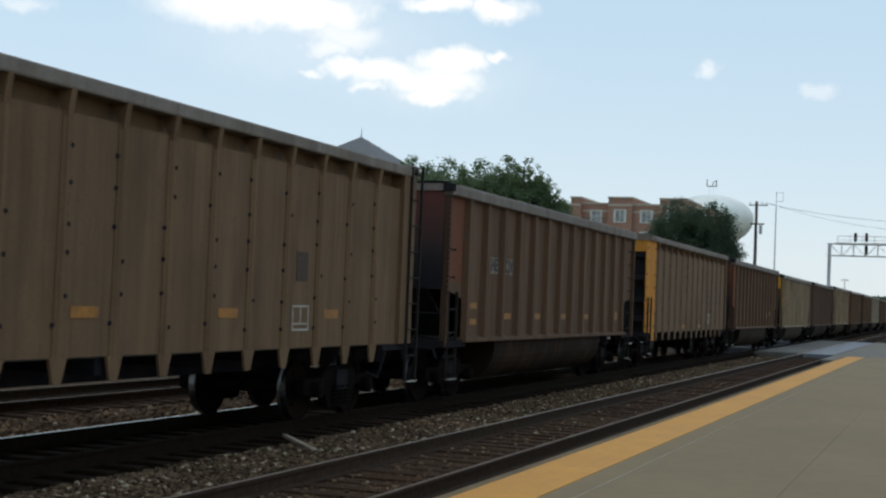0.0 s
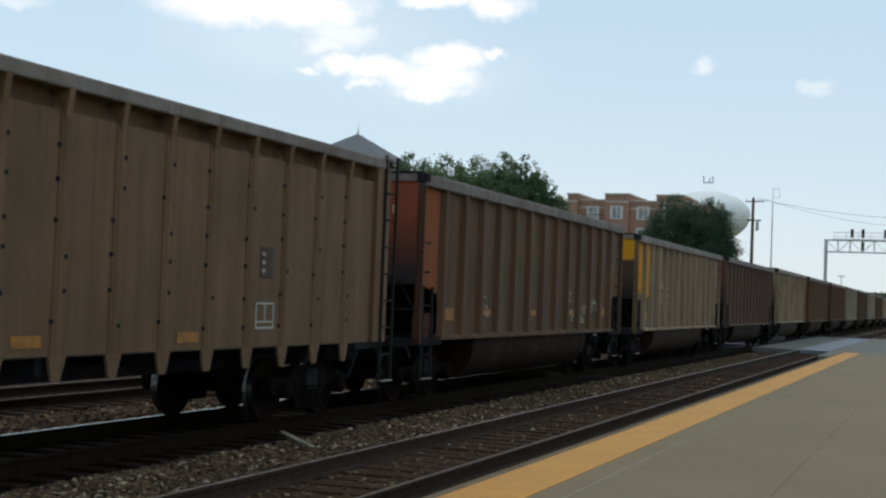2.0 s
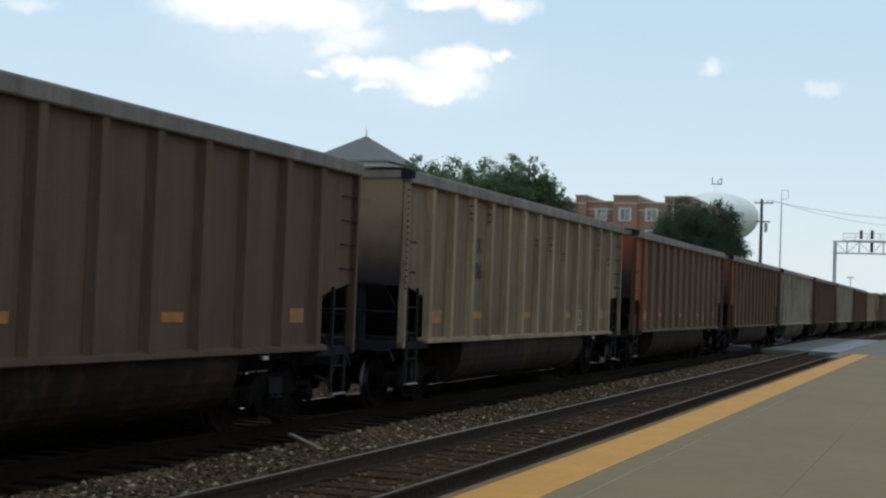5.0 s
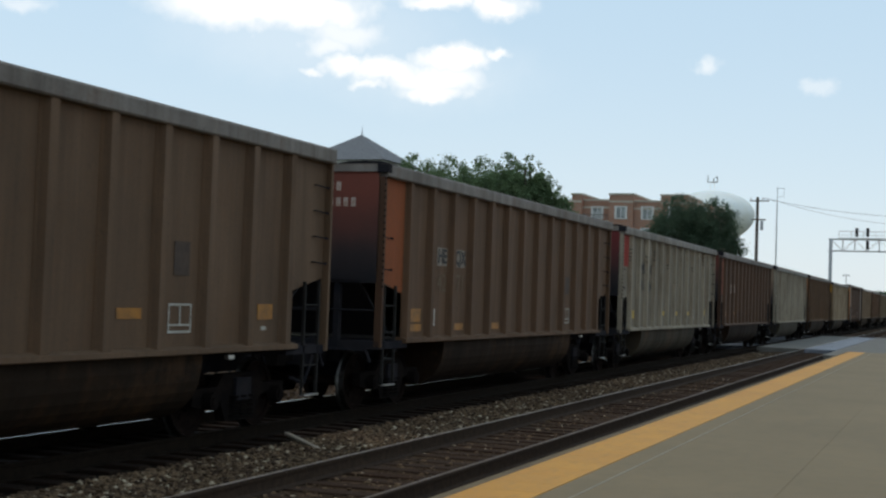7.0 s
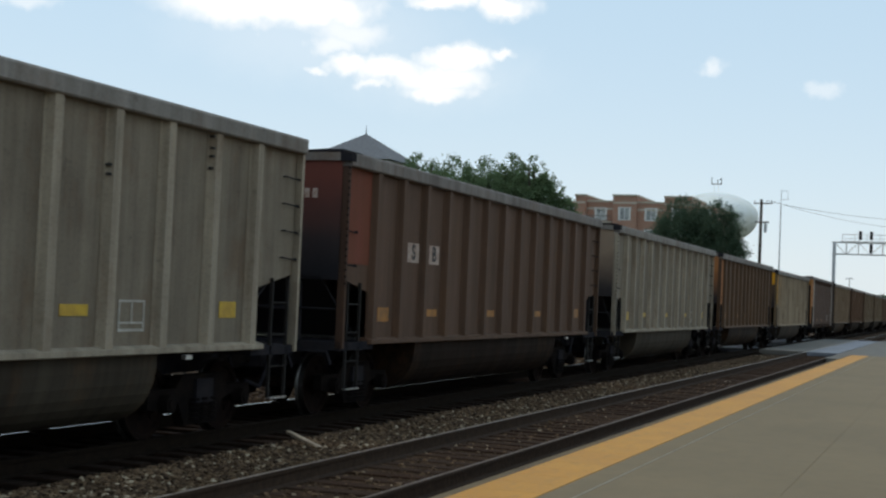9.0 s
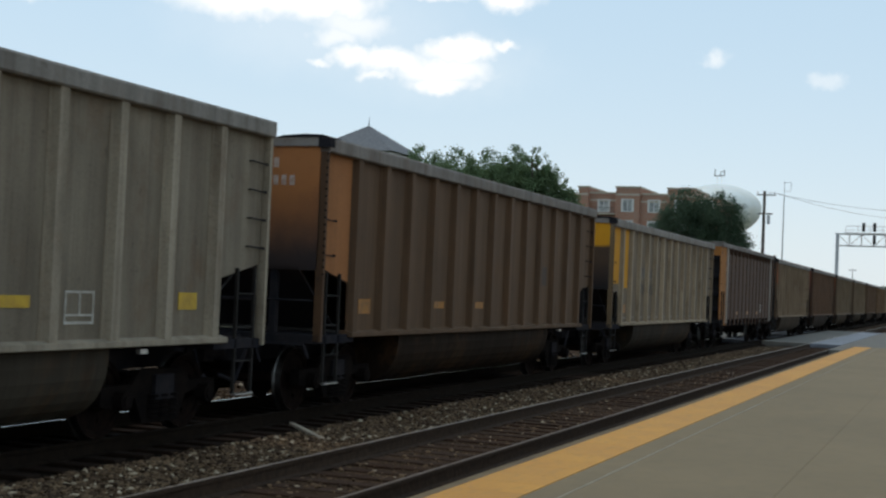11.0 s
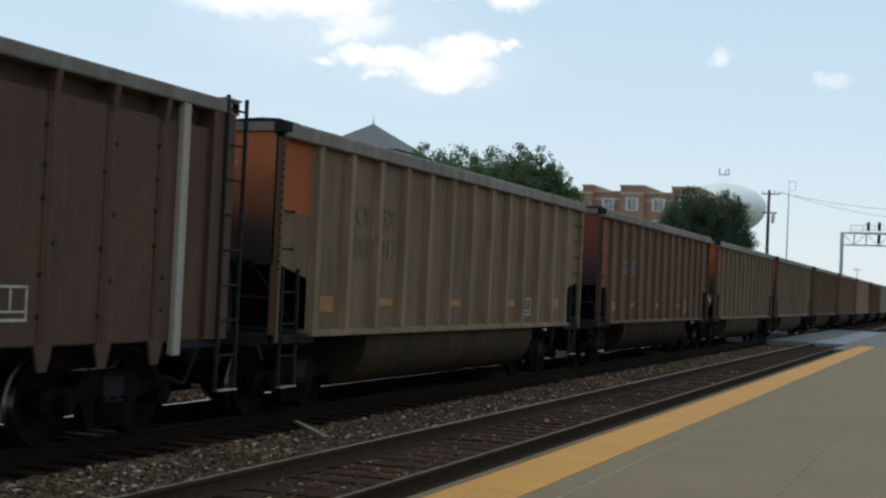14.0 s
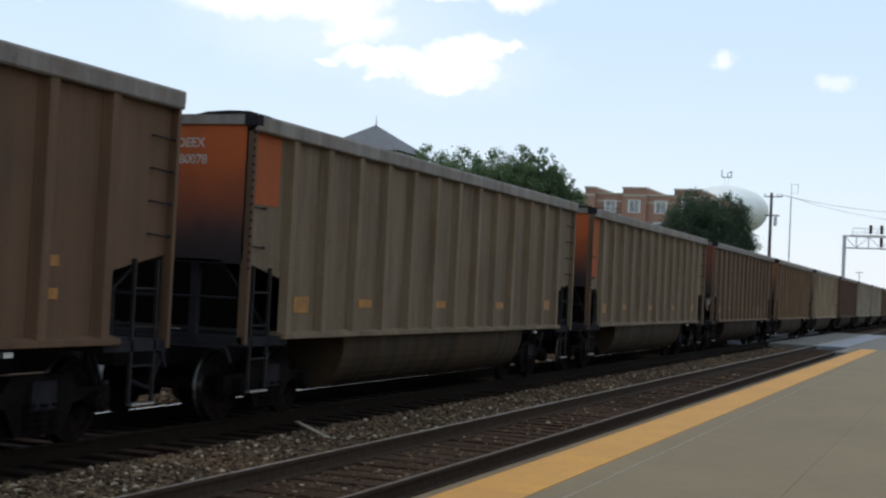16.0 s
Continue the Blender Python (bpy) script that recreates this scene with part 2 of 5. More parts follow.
def concrete_material():
    k = Mat("platform_concrete", 0.88, 0, 0.3)
    a, b, d = k.noise(0.35, 5, 0.6), k.noise(4, 6, 0.65), k.noise(60, 3)
    c = k.mix(k.ramp(a, 0.35, 0.7), (0.214, 0.153, 0.083), (0.186, 0.133, 0.072))
    c = k.mix(k.ramp(b, 0.45, 0.75, 0, 0.35), c, (0.150, 0.110, 0.066))
    c = k.mix(k.ramp(d, 0.5, 0.8, 0, 0.25), c, (0.255, 0.195, 0.118))
    smear = k.noise(0.9, 6, 0.7, (1.6, 0.35, 1))
    c = k.mix(k.ramp(smear, 0.52, 0.72, 0, 0.3), c, (0.135, 0.10, 0.06))
    k.bump(d, 0.002, 0.4)
    return k.done(c)


def strip_material():
    k = Mat("safety_yellow", 0.7, 0, 0.35, True)
    a, b = k.noise(1.2, 5, 0.6, (1, 0.4, 1)), k.noise(18, 4)
    c = k.mix(k.ramp(a, 0.35, 0.7), (0.59, 0.262, 0.030), (0.50, 0.215, 0.032))
    c = k.mix(k.ramp(b, 0.5, 0.8, 0, 0.35), c, (0.28, 0.165, 0.06))
    wear = k.noise(5, 7, 0.72, (1.6, 0.5, 1))
    c = k.mix(k.ramp(wear, 0.5, 0.72, 0, 0.5), c, (0.30, 0.165, 0.055))
    c = k.mix(k.mul(k.info("Random"), 0.07), c, (0.4, 0.24, 0.08))
    k.bump(k.cells(20, out="Distance"), 0.004, 0.5)
    return k.done(c)


def leaf_material(name, dark, light):
    k = Mat(name, 0.85, 0, 0.08)
    c = k.mix(k.island(), dark, light)
    c = k.mix(k.ramp(k.noise(0.35, 3), 0.4, 0.65, 0, 0.5), c, dark)
    thin = k.n.new("ShaderNodeBsdfTranslucent")
    k.l.new(c, thin.inputs["Color"])
    both = k.n.new("ShaderNodeMixShader")
    both.inputs[0].default_value = 0.42
    k.l.new(k.b.outputs[0], both.inputs[1])
    k.l.new(thin.outputs[0], both.inputs[2])
    k.l.new(both.outputs[0], k.n["Material Output"].inputs["Surface"])
    return k.done(c)


def brick_material():
    k = Mat("red_brick", 0.9, 0, 0.2)
    t = k.n.new("ShaderNodeTexBrick")
    t.inputs["Scale"].default_value = 4.0
    t.inputs["Color1"].default_value = (0.40, 0.20, 0.135, 1)
    t.inputs["Color2"].default_value = (0.33, 0.16, 0.105, 1)
    t.inputs["Mortar"].default_value = (0.32, 0.27, 0.22, 1)
    t.inputs["Mortar Size"].default_value = 0.02
    mp = k.n.new("ShaderNodeMapping")
    mp.inputs["Rotation"].default_value = (radians(90), 0, 0)
    k.l.new(k.tc.outputs["Object"], mp.inputs["Vector"])
    k.l.new(mp.outputs[0], t.inputs["Vector"])
    c = k.mix(k.ramp(k.noise(0.4, 4), 0.4, 0.7, 0, 0.35), t.outputs["Color"], (0.26, 0.13, 0.09))
    return k.done(c)


def ground_material():
    k = Mat("rough_grass_ground", 0.95, 0, 0.15)
    c = k.mix(k.ramp(k.noise(0.05, 6, 0.6), 0.4, 0.62), (0.06, 0.085, 0.03), (0.15, 0.125, 0.085))
    c = k.mix(k.ramp(k.noise(2.5, 5), 0.4, 0.7, 0, 0.5), c, (0.05, 0.06, 0.025))
    k.bump(k.noise(6, 5), 0.05)
    return k.done(c)


M_TIE = tie_material()
# darker copy of the tie wood with the train's shade painted in
M_TIE_SHADE = tie_material("tie_train_shade", 0.75)
M_BALLAST = ballast_material("ballast", (0.074, 0.044, 0.025))
# darker copy of the ballast, colour holds the shade under the cars
M_BED_SHADE = ballast_material("ballast_train_shade", (0.017, 0.011, 0.007))
M_STONE = stone_material()
M_CONCRETE = concrete_material()
M_STRIP = strip_material()
M_LEAF = leaf_material("leaf_green", (0.112, 0.165, 0.082), (0.145, 0.200, 0.102))
M_LEAF_DARK = leaf_material("leaf_dark_green", (0.064, 0.096, 0.062), (0.094, 0.134, 0.080))
M_BARK = simple("bark", (0.07, 0.055, 0.042), (0.12, 0.095, 0.075), 5, 0.95, 0, 0.03, (1, 1, 0.3))
M_BRICK = brick_material()
M_CREAM = simple("cream_stone", (0.52, 0.45, 0.36), (0.40, 0.34, 0.27), 2, 0.8)
M_FRAME = simple("white_frame", (0.68, 0.66, 0.62), (0.5, 0.48, 0.44), 4, 0.5)
M_BALCONY = simple("dark_railing", (0.035, 0.035, 0.038), (0.07, 0.065, 0.06), 5, 0.6, 0.3)
M_ROOF = simple("grey_shingle", (0.17, 0.17, 0.175), (0.115, 0.115, 0.12), 5, 0.85, 0, 0.02)
M_TANK = simple("tank_white", (0.84, 0.84, 0.80), (0.76, 0.75, 0.66), 0.35, 0.5)
M_GALV = simple("galvanised_steel", (0.52, 0.53, 0.54), (0.40, 0.40, 0.41), 4, 0.6, 0.1)
M_SIGNAL = simple("signal_black", (0.012, 0.012, 0.012), (0.03, 0.03, 0.03), 5, 0.5)
M_WOODPOLE = simple("weathered_pole", (0.085, 0.07, 0.058), (0.14, 0.12, 0.1), 6, 0.95, 0, 0.01, (1, 1, 0.15))
M_PANEL = simple("crossing_panel", (0.215, 0.228, 0.255), (0.13, 0.135, 0.15), 1.5, 0.7, 0, 0.004)
M_ASPHALT = simple("worn_asphalt", (0.175, 0.158, 0.135), (0.125, 0.112, 0.095), 1.2, 0.9, 0, 0.006)
M_GROUND = ground_material()
M_WIRE = simple("cable_black", (0.03, 0.03, 0.032), (0.05, 0.05, 0.05), 3, 0.7)
M_EDGE = simple("dirty_platform_edge", (0.17, 0.115, 0.058), (0.105, 0.072, 0.042), 2.5, 0.9, 0, 0.004, (1, 0.3, 1))
# rail steel darkened in its colour for the train's shade
M_RAIL_SHADE = simple("rail_train_shade", (0.010, 0.007, 0.005), (0.018, 0.012, 0.008), 9, 0.95, spec=0.05)
M_SEAL = simple("pale_joint_sealant", (0.31, 0.26, 0.185), (0.24, 0.20, 0.14), 3, 0.9)
M_BOARD = simple("grey_weathered_board", (0.42, 0.34, 0.25), (0.25, 0.195, 0.14), 4, 0.9, 0, 0.004, (1, 0.2, 1))


def glass_material():
    k = Mat("window_glass", 0.1, 0, 0.4)
    return k.done(k.mix(k.ramp(k.noise(0.6), 0.4, 0.6), (0.16, 0.165, 0.165), (0.40, 0.40, 0.38)))


M_GLASS = glass_material()

# ---- mesh helpers ----


def box(bm, x0, x1, y0, y1, z0, z1):
    v = [bm.verts.new((x, y, z)) for z in (z0, z1) for y in (y0, y1) for x in (x0, x1)]
    for q in ((0, 2, 3, 1), (4, 5, 7, 6), (0, 1, 5, 4), (2, 6, 7, 3), (0, 4, 6, 2), (1, 3, 7, 5)):
        bm.faces.new([v[i] for i in q])
    return v


def bevelled(bm, x0, x1, y0, y1, z0, z1, w=0.01):
    v = box(bm, x0, x1, y0, y1, z0, z1)
    edges = list({e for a in v for e in a.link_edges})
    bmesh.ops.bevel(bm, geom=edges, offset=w, segments=1, affect="EDGES")


def sweep(bm, profile, axis, a, b):
    """A closed outline pushed along an axis: 'x' takes (y, z), 'y' takes (x, z), 'z' takes (x, y)."""
    def at(p, s):
        return {"x": (s, p[0], p[1]), "y": (p[0], s, p[1]), "z": (p[0], p[1], s)}[axis]
    lo, hi = [bm.verts.new(at(p, a)) for p in profile], [bm.verts.new(at(p, b)) for p in profile]
    n = len(profile)
    for i in range(n):
        bm.faces.new((lo[i], lo[(i + 1) % n], hi[(i + 1) % n], hi[i]))
    bm.faces.new(lo[::-1]), bm.faces.new(hi)


def tube(bm, a, b, r, n=8, r2=None):
    a, b = Vector(a), Vector(b)
    q = (b - a).to_track_quat("Z", "Y")
    rings = []
    for p, rr in ((a, r), (b, r if r2 is None else r2)):
        rings.append([bm.verts.new(p + q @ Vector((rr * math.cos(2 * math.pi * i / n), rr * math.sin(2 * math.pi * i / n), 0))) for i in range(n)])
    for i in range(n):
        bm.faces.new((rings[0][i], rings[0][(i + 1) % n], rings[1][(i + 1) % n], rings[1][i]))
    bm.faces.new(rings[0][::-1]), bm.faces.new(rings[1])


def pipe(bm, pts, radius, n=5):
    """One unbroken pipe through the points."""
    pts = [Vector(p) for p in pts]
    rings = []
    for i, p in enumerate(pts):
        d = pts[min(i + 1, len(pts) - 1)] - pts[max(i - 1, 0)]
        q = d.to_track_quat("Z", "Y")
        rings.append([bm.verts.new(p + q @ Vector((radius * math.cos(2 * math.pi * k / n), radius * math.sin(2 * math.pi * k / n), 0))) for k in range(n)])
    for a, b in zip(rings, rings[1:]):
        for k in range(n):
            bm.faces.new((a[k], a[(k + 1) % n], b[(k + 1) % n], b[k]))
    bm.faces.new(rings[0][::-1]), bm.faces.new(rings[-1])


def lathe_x(bm, outline, n=28, y=0.0, z=0.0):
    """Rings (x, radius) turned round an axis along x."""
    rings = [[bm.verts.new((x, y + r * math.cos(2 * math.pi * i / n), z + r * math.sin(2 * math.pi * i / n))) for i in range(n)] for x, r in outline]
    for p, q in zip(rings, rings[1:]):
        for i in range(n):
            bm.faces.new((p[i], p[(i + 1) % n], q[(i + 1) % n], q[i]))
    bm.faces.new(rings[0][::-1]), bm.faces.new(rings[-1])


def mesh_of(name, bm, material):
    bmesh.ops.recalc_face_normals(bm, faces=bm.faces)
    me = bpy.data.meshes.new(name)
    bm.to_mesh(me)
    bm.free()
    me.materials.append(material)
    return me


def part(name, bm, material, parent=None, label="", m=None):
    """A bmesh (or a mesh already made) as one mesh object, under a thing or a part."""
    me = bm if isinstance(bm, bpy.types.Mesh) else mesh_of(name, bm, material)
    ob = new(name, me)
    if parent is not None:
        ob.parent = parent
    if m is not None:
        ob.matrix_basis = m
    if label:
        tagged(ob, label)
    return ob


def boxes(*args):
    bm = bmesh.new()
    for a in args:
        box(bm, *a)
    return bm


def soup(name, verts, faces, material, parent=None, smooth=False):
    me = bpy.data.meshes.new(name)
    me.from_pydata(verts, [], faces)
    me.materials.append(material)
    ob = new(name, me)
    if parent is not None:
        ob.parent = parent
    return ob


# ---- ground, tracks, platform ----
XN, XF, XT = -5.823, -9.908, -14.524        # centres of the three tracks
bm = bmesh.new()
S = 3000
bmesh.ops.create_grid(bm, x_segments=2, y_segments=2, size=S)
ground = part("ground", bm, M_GROUND)
ground.location.z = -0.62
tagged(ground, "flat ground of rough grass and bare dirt", "ground", kind="structure")

bm = bmesh.new()
rows_y = [-60 + 1.0 * i for i in range(0, 201)] + [160, 200, 260, 340, 460, 620]
prof = [(-19.6, -0.62), (-17.6, -0.22), (-12.6, -0.215), (-12.2, -0.25), (-11.8, -0.22), (-8.5, -0.215), (-7.6, -0.19), (-7.2, -0.19), (-4.6, -0.195), (-4.2, -0.26), (-3.9, -0.55)]
grid = []
for y in rows_y:
    grid.append([bm.verts.new((x, y, z + (0.03 * noise.noise((x * 0.9, y * 0.9, 0)) if -17 < x < -4.3 else 0))) for x, z in prof])
for p, q in zip(grid, grid[1:]):
    for i in range(len(prof) - 1):
        bm.faces.new((p[i], p[i + 1], q[i + 1], q[i]))
ballast_bed = part("ballast_bed", bm, M_BALLAST)
# strip below the train uses the ballast with painted shade
ballast_bed.data.materials.append(M_BED_SHADE)
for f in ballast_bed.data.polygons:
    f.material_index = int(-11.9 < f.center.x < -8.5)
tagged(ballast_bed, "bed of crushed grey-brown ballast under three tracks", "ballast", kind="structure")


def rail_profile():
    """Half-symmetric outline of a flat-bottomed rail, its top at z = 0."""
    half = [(0.070, -0.180), (0.070, -0.170), (0.012, -0.150), (0.009, -0.045), (0.036, -0.036), (0.036, -0.003)]
    return half + [(-x, z) for x, z in half[::-1]]


def head_profile(w=0.02):
    return [(w, -0.004), (w, 0.0), (-w, 0.0), (-w, -0.004)]


def make_track(x, label, heads, tie_rows, web=None):
    track = tagged(new("railway_track"), label, "railway track", "tracks side by side", "structure")
    track.location = (x, 0, 0)
    for side in (-1, 1):
        bm = bmesh.new()
        sweep(bm, [(side * 0.755 + a, b - 0.003) for a, b in rail_profile()], "y", -60, 620)
        r = part("rail", bm, web or M_RUST, track)
        bm = bmesh.new()
        sweep(bm, [(side * 0.755 + a, b + 0.001) for a, b in head_profile()], "y", -60, 620)
        part("running_surface", bm, heads[side > 0], r, "worn steel running surface")
    bm = bmesh.new()
    bevelled(bm, -1.3, 1.3, -0.115, 0.115, -0.36, -0.172, 0.012)
    wood = M_TIE_SHADE if web else M_TIE
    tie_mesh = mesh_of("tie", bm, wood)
    y0, y1 = tie_rows
    rng = random.Random(int(-x * 10))
    y, rest = -60.0, []
    verts, faces = [], []
    while y < 330:
        jx, jr, jz = rng.uniform(-0.06, 0.06), rng.uniform(-1.2, 1.2), rng.uniform(-0.012, 0.004)
        if y0 <= y <= y1:
            part("tie", tie_mesh, None, track, "", pose(jx, y, jz, 0, 0, jr))
        else:
            k = len(verts)
            verts += [(jx + a, y + b, c + jz) for c in (-0.36, -0.172) for b in (-0.115, 0.115) for a in (-1.3, 1.3)]
            faces += [tuple(k + i for i in q) for q in ((4, 5, 7, 6), (0, 1, 5, 4), (2, 6, 7, 3), (0, 4, 6, 2), (1, 3, 7, 5))]
        y += 0.51
    tagged(soup("distant_ties", verts, faces, wood, track), kind="stuff")
    return track


make_track(XN, "empty railway track of rusty rails on creosoted ties", (M_WORN, M_DULL), (7, 66))
# ties, webs and near rail head here carry painted shade
make_track(XF, "railway track carrying the train on dark ties", (M_HEAD, M_RAIL_SHADE), (7, 50), M_RAIL_SHADE)
make_track(XT, "farther railway track with dull rail heads", (M_DULL, M_DULL), (14, 40))


def scatter_stones(name, x0, x1, y0, y1, count, size, seed, label):
    """Loose crushed stones joined into one mesh."""
    r = np.random.RandomState(seed)
    base = bmesh.new()
    bmesh.ops.create_icosphere(base, subdivisions=1, radius=1)
    bv = np.array([v.co[:] for v in base.verts])
    bf = np.array([[v.index for v in fc.verts] for fc in base.faces])
    base.free()
    n = len(bv)
    # nearer stones lie closer together
    yy = y0 + (y1 - y0) * r.rand(count) ** 1.7
    xx = x0 + (x1 - x0) * r.rand(count)
    ss = size * (0.45 + r.rand(count) ** 1.5 * 1.25)
    verts = np.empty((count, n, 3))
    jit = 0.5 + 0.85 * r.rand(count, n, 1)
    ang = r.rand(count) * 6.283
    pts = bv[None] * jit * (ss[:, None, None] * np.array([1.25, 0.95, 0.7]))
    c, s = np.cos(ang)[:, None], np.sin(ang)[:, None]
    verts[:, :, 0] = pts[:, :, 0] * c - pts[:, :, 1] * s + xx[:, None]
    verts[:, :, 1] = pts[:, :, 0] * s + pts[:, :, 1] * c + yy[:, None]
    verts[:, :, 2] = pts[:, :, 2] - 0.195 + (r.rand(count) * 0.02)[:, None]
    faces = (bf[None] + (np.arange(count) * n)[:, None, None]).reshape(-1, 3)
    ob = soup(name, verts.reshape(-1, 3).tolist(), faces.tolist(), M_STONE)
    return tagged(ob, label, "ballast stones", kind="stuff")


scatter_stones("ballast_stones", -8.50, -6.6, 8.5, 62, 32000, 0.025, 3, "loose crushed stones heaped between two tracks")
scatter_stones("ballast_stones", -6.5, -5.2, 9, 40, 1800, 0.022, 4, "scattered stones between the rails of the empty track")
scatter_stones("ballast_stones", -4.95, -4.2, 9, 45, 1600, 0.024, 5, "stones along the foot of the platform edge")
scatter_stones("ballast_stones", -13.2, -10.8, 14, 50, 2600, 0.035, 6, "crushed stones between the two farther tracks")

bm = bmesh.new()
bevelled(bm, -0.66, 0.66, -0.035, 0.035, 0, 0.045, 0.008)
board = part("broken_board", bm, M_BOARD)
board.matrix_basis = pose(-8.28, 16.76, -0.175, 0, 3, -44)
tagged(board, "pale weathered broken board lying on the ballast", "board")

# platform: a concrete slab in long strips with a tactile edge
PE, YL, YR, JL, JD = -4.094, -3.98, -3.345, -3.06, -1.47
platform = tagged(new("platform"), "tan concrete station platform with a yellow safety edge", "platform", kind="structure")
for y0, y1 in ((-14, 57.3),):
    for a, b, nm in ((PE, YL - 0.004, "edge_strip"), (YR + 0.004, JL - 0.013, "slab"), (JL + 0.013, JD - 0.0025, "slab"), (JD + 0.0025, 3.2, "slab"), (3.212, 9.5, "slab")):
        bm = bmesh.new()
        bevelled(bm, a, b, y0, y1, 0.02, 0.2, 0.006)
        part(nm, bm, M_EDGE if nm == "edge_strip" else M_CONCRETE, platform)
    bm = boxes((PE + 0.03, 9.4, y0 + 0.02, y1 - 0.02, -0.6, 0.195))
    part("foundation", bm, M_CONCRETE, platform)
part("pale_joint", boxes((JL - 0.011, JL + 0.011, -14, 57.3, 0.15, 0.201)), M_SEAL, platform)
bm = bmesh.new()
bevelled(bm, YL, YR, -0.2992, 0.2992, 0.15, 0.203, 0.002)
tile_mesh = mesh_of("tile", bm, M_STRIP)
for i in range(118):
    part("tile", tile_mesh, None, platform, "", pose(0, -13.4 + 0.6 * i, 0))

# level crossing beyond the platform's end
crossing = tagged(new("level_crossing"), "road crossing with grey panels between worn asphalt", "level crossing", kind="structure")
CY0, CY1 = 65.0, 99.4
for x in (XN, XF, XT):
    for k in range(14):
        a, b = CY0 + k * 2.42, CY0 + k * 2.42 + 2.4
        part("panel", boxes((x - 0.68, x + 0.68, a, b, -0.16, 0.004)), M_PANEL, crossing)
for a, b in ((XN + 0.80, 9.0), (XF + 1.15, XN - 0.80), (XT + 0.80, XF - 0.80), (-30, XT - 0.80)):
    bm = bmesh.new()
    bevelled(bm, a, b, CY0 + 0.5 if a < XN else 57.4, CY1, -0.5, 0.0 if a < XN else 0.02, 0.01)
    part("road_surface", bm, M_ASPHALT, crossing)
walkway = part("far_pavement", boxes((-4.3, 14, CY1 + 0.05, 330, -0.5, 0.03)), M_CONCRETE)
tagged(walkway, "tan concrete pavement beyond the road crossing", "pavement", kind="structure")

# ---- the train ----
SPEED, PITCH, FIRST = 17.083, 16.609, 0.3553
HALF = 7.45                      # half of a body's length
R_WHEEL = 0.457


def truck_parts(car, y):
    """A two-axle truck: side frames, springs, bolster and two wheelsets."""
    truck = new("truck")
    truck.parent = car
    truck.location = (0, y, 0)
    for s in (-1, 1):
        x = s * 0.98
        bm = bmesh.new()
        outline = [(-1.22, 0.40), (-1.22, 0.62), (-0.62, 0.62), (-0.46, 0.78), (0.46, 0.78), (0.62, 0.62), (1.22, 0.62), (1.22, 0.40), (1.0, 0.36), (0.8, 0.50),
                   (0.55, 0.46), (0.42, 0.24), (0.38, 0.16), (-0.38, 0.16), (-0.42, 0.24), (-0.55, 0.46), (-0.8, 0.50), (-1.0, 0.36)]
        sweep(bm, outline, "x", x - 0.07, x + 0.07)
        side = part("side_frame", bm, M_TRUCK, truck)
        bm = bmesh.new()
        for k in (-0.2, 0.0, 0.2):
            for j in range(5):
                tube(bm, (x + s * 0.075, k, 0.22 + j * 0.06), (x + s * 0.075, k, 0.25 + j * 0.06), 0.085, 8)
        part("spring", bm, M_TRUCK, side)
        for k in (-0.89, 0.89):
            bm = bmesh.new()
            tube(bm, (x + s * 0.05, k, R_WHEEL), (x + s * 0.2, k, R_WHEEL), 0.115, 12)
            tube(bm, (x + s * 0.2, k, R_WHEEL), (x + s * 0.22, k, R_WHEEL), 0.07, 8)
            part("bearing_cap", bm, M_TRUCK, side)
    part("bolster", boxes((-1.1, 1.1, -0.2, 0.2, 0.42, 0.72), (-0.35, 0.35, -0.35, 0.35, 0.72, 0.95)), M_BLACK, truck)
    for k in (-0.89, 0.89):
        wheelset = new("wheelset", WHEELSET)
        wheelset.parent = truck
        wheelset.location = (0, k, R_WHEEL)
        wheelsets.append(wheelset)
    return truck


def make_wheelset():
    bm = bmesh.new()
    tube(bm, (-0.9, 0, 0), (0.9, 0, 0), 0.085, 12)
    for s in (-1, 1):
        lathe_x(bm, [(s * 0.682, 0.30), (s * 0.682, 0.485), (s * 0.705, 0.488), (s * 0.722, 0.46), (s * 0.81, 0.454), (s * 0.81, 0.39), (s * 0.775, 0.37), (s * 0.765, 0.17), (s * 0.80, 0.13), (s * 0.82, 0.09)], 28)
    # lightening marks that show the wheel's turn
    for s in (-1, 1):
        for k in range(3):
            a = k * 2.094
            box(bm, s * 0.78 - 0.012, s * 0.78 + 0.012, 0.26 * math.cos(a) - 0.03, 0.26 * math.cos(a) + 0.03, 0.26 * math.sin(a) - 0.03, 0.26 * math.sin(a) + 0.03)
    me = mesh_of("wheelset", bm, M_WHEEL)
    me.materials.append(M_TREAD)
    for p in me.polygons:
        r = math.hypot(p.center.y, p.center.z)
        if r > 0.452:
            p.material_index = 1
    return me


wheelsets = []
WHEELSET = make_wheelset()


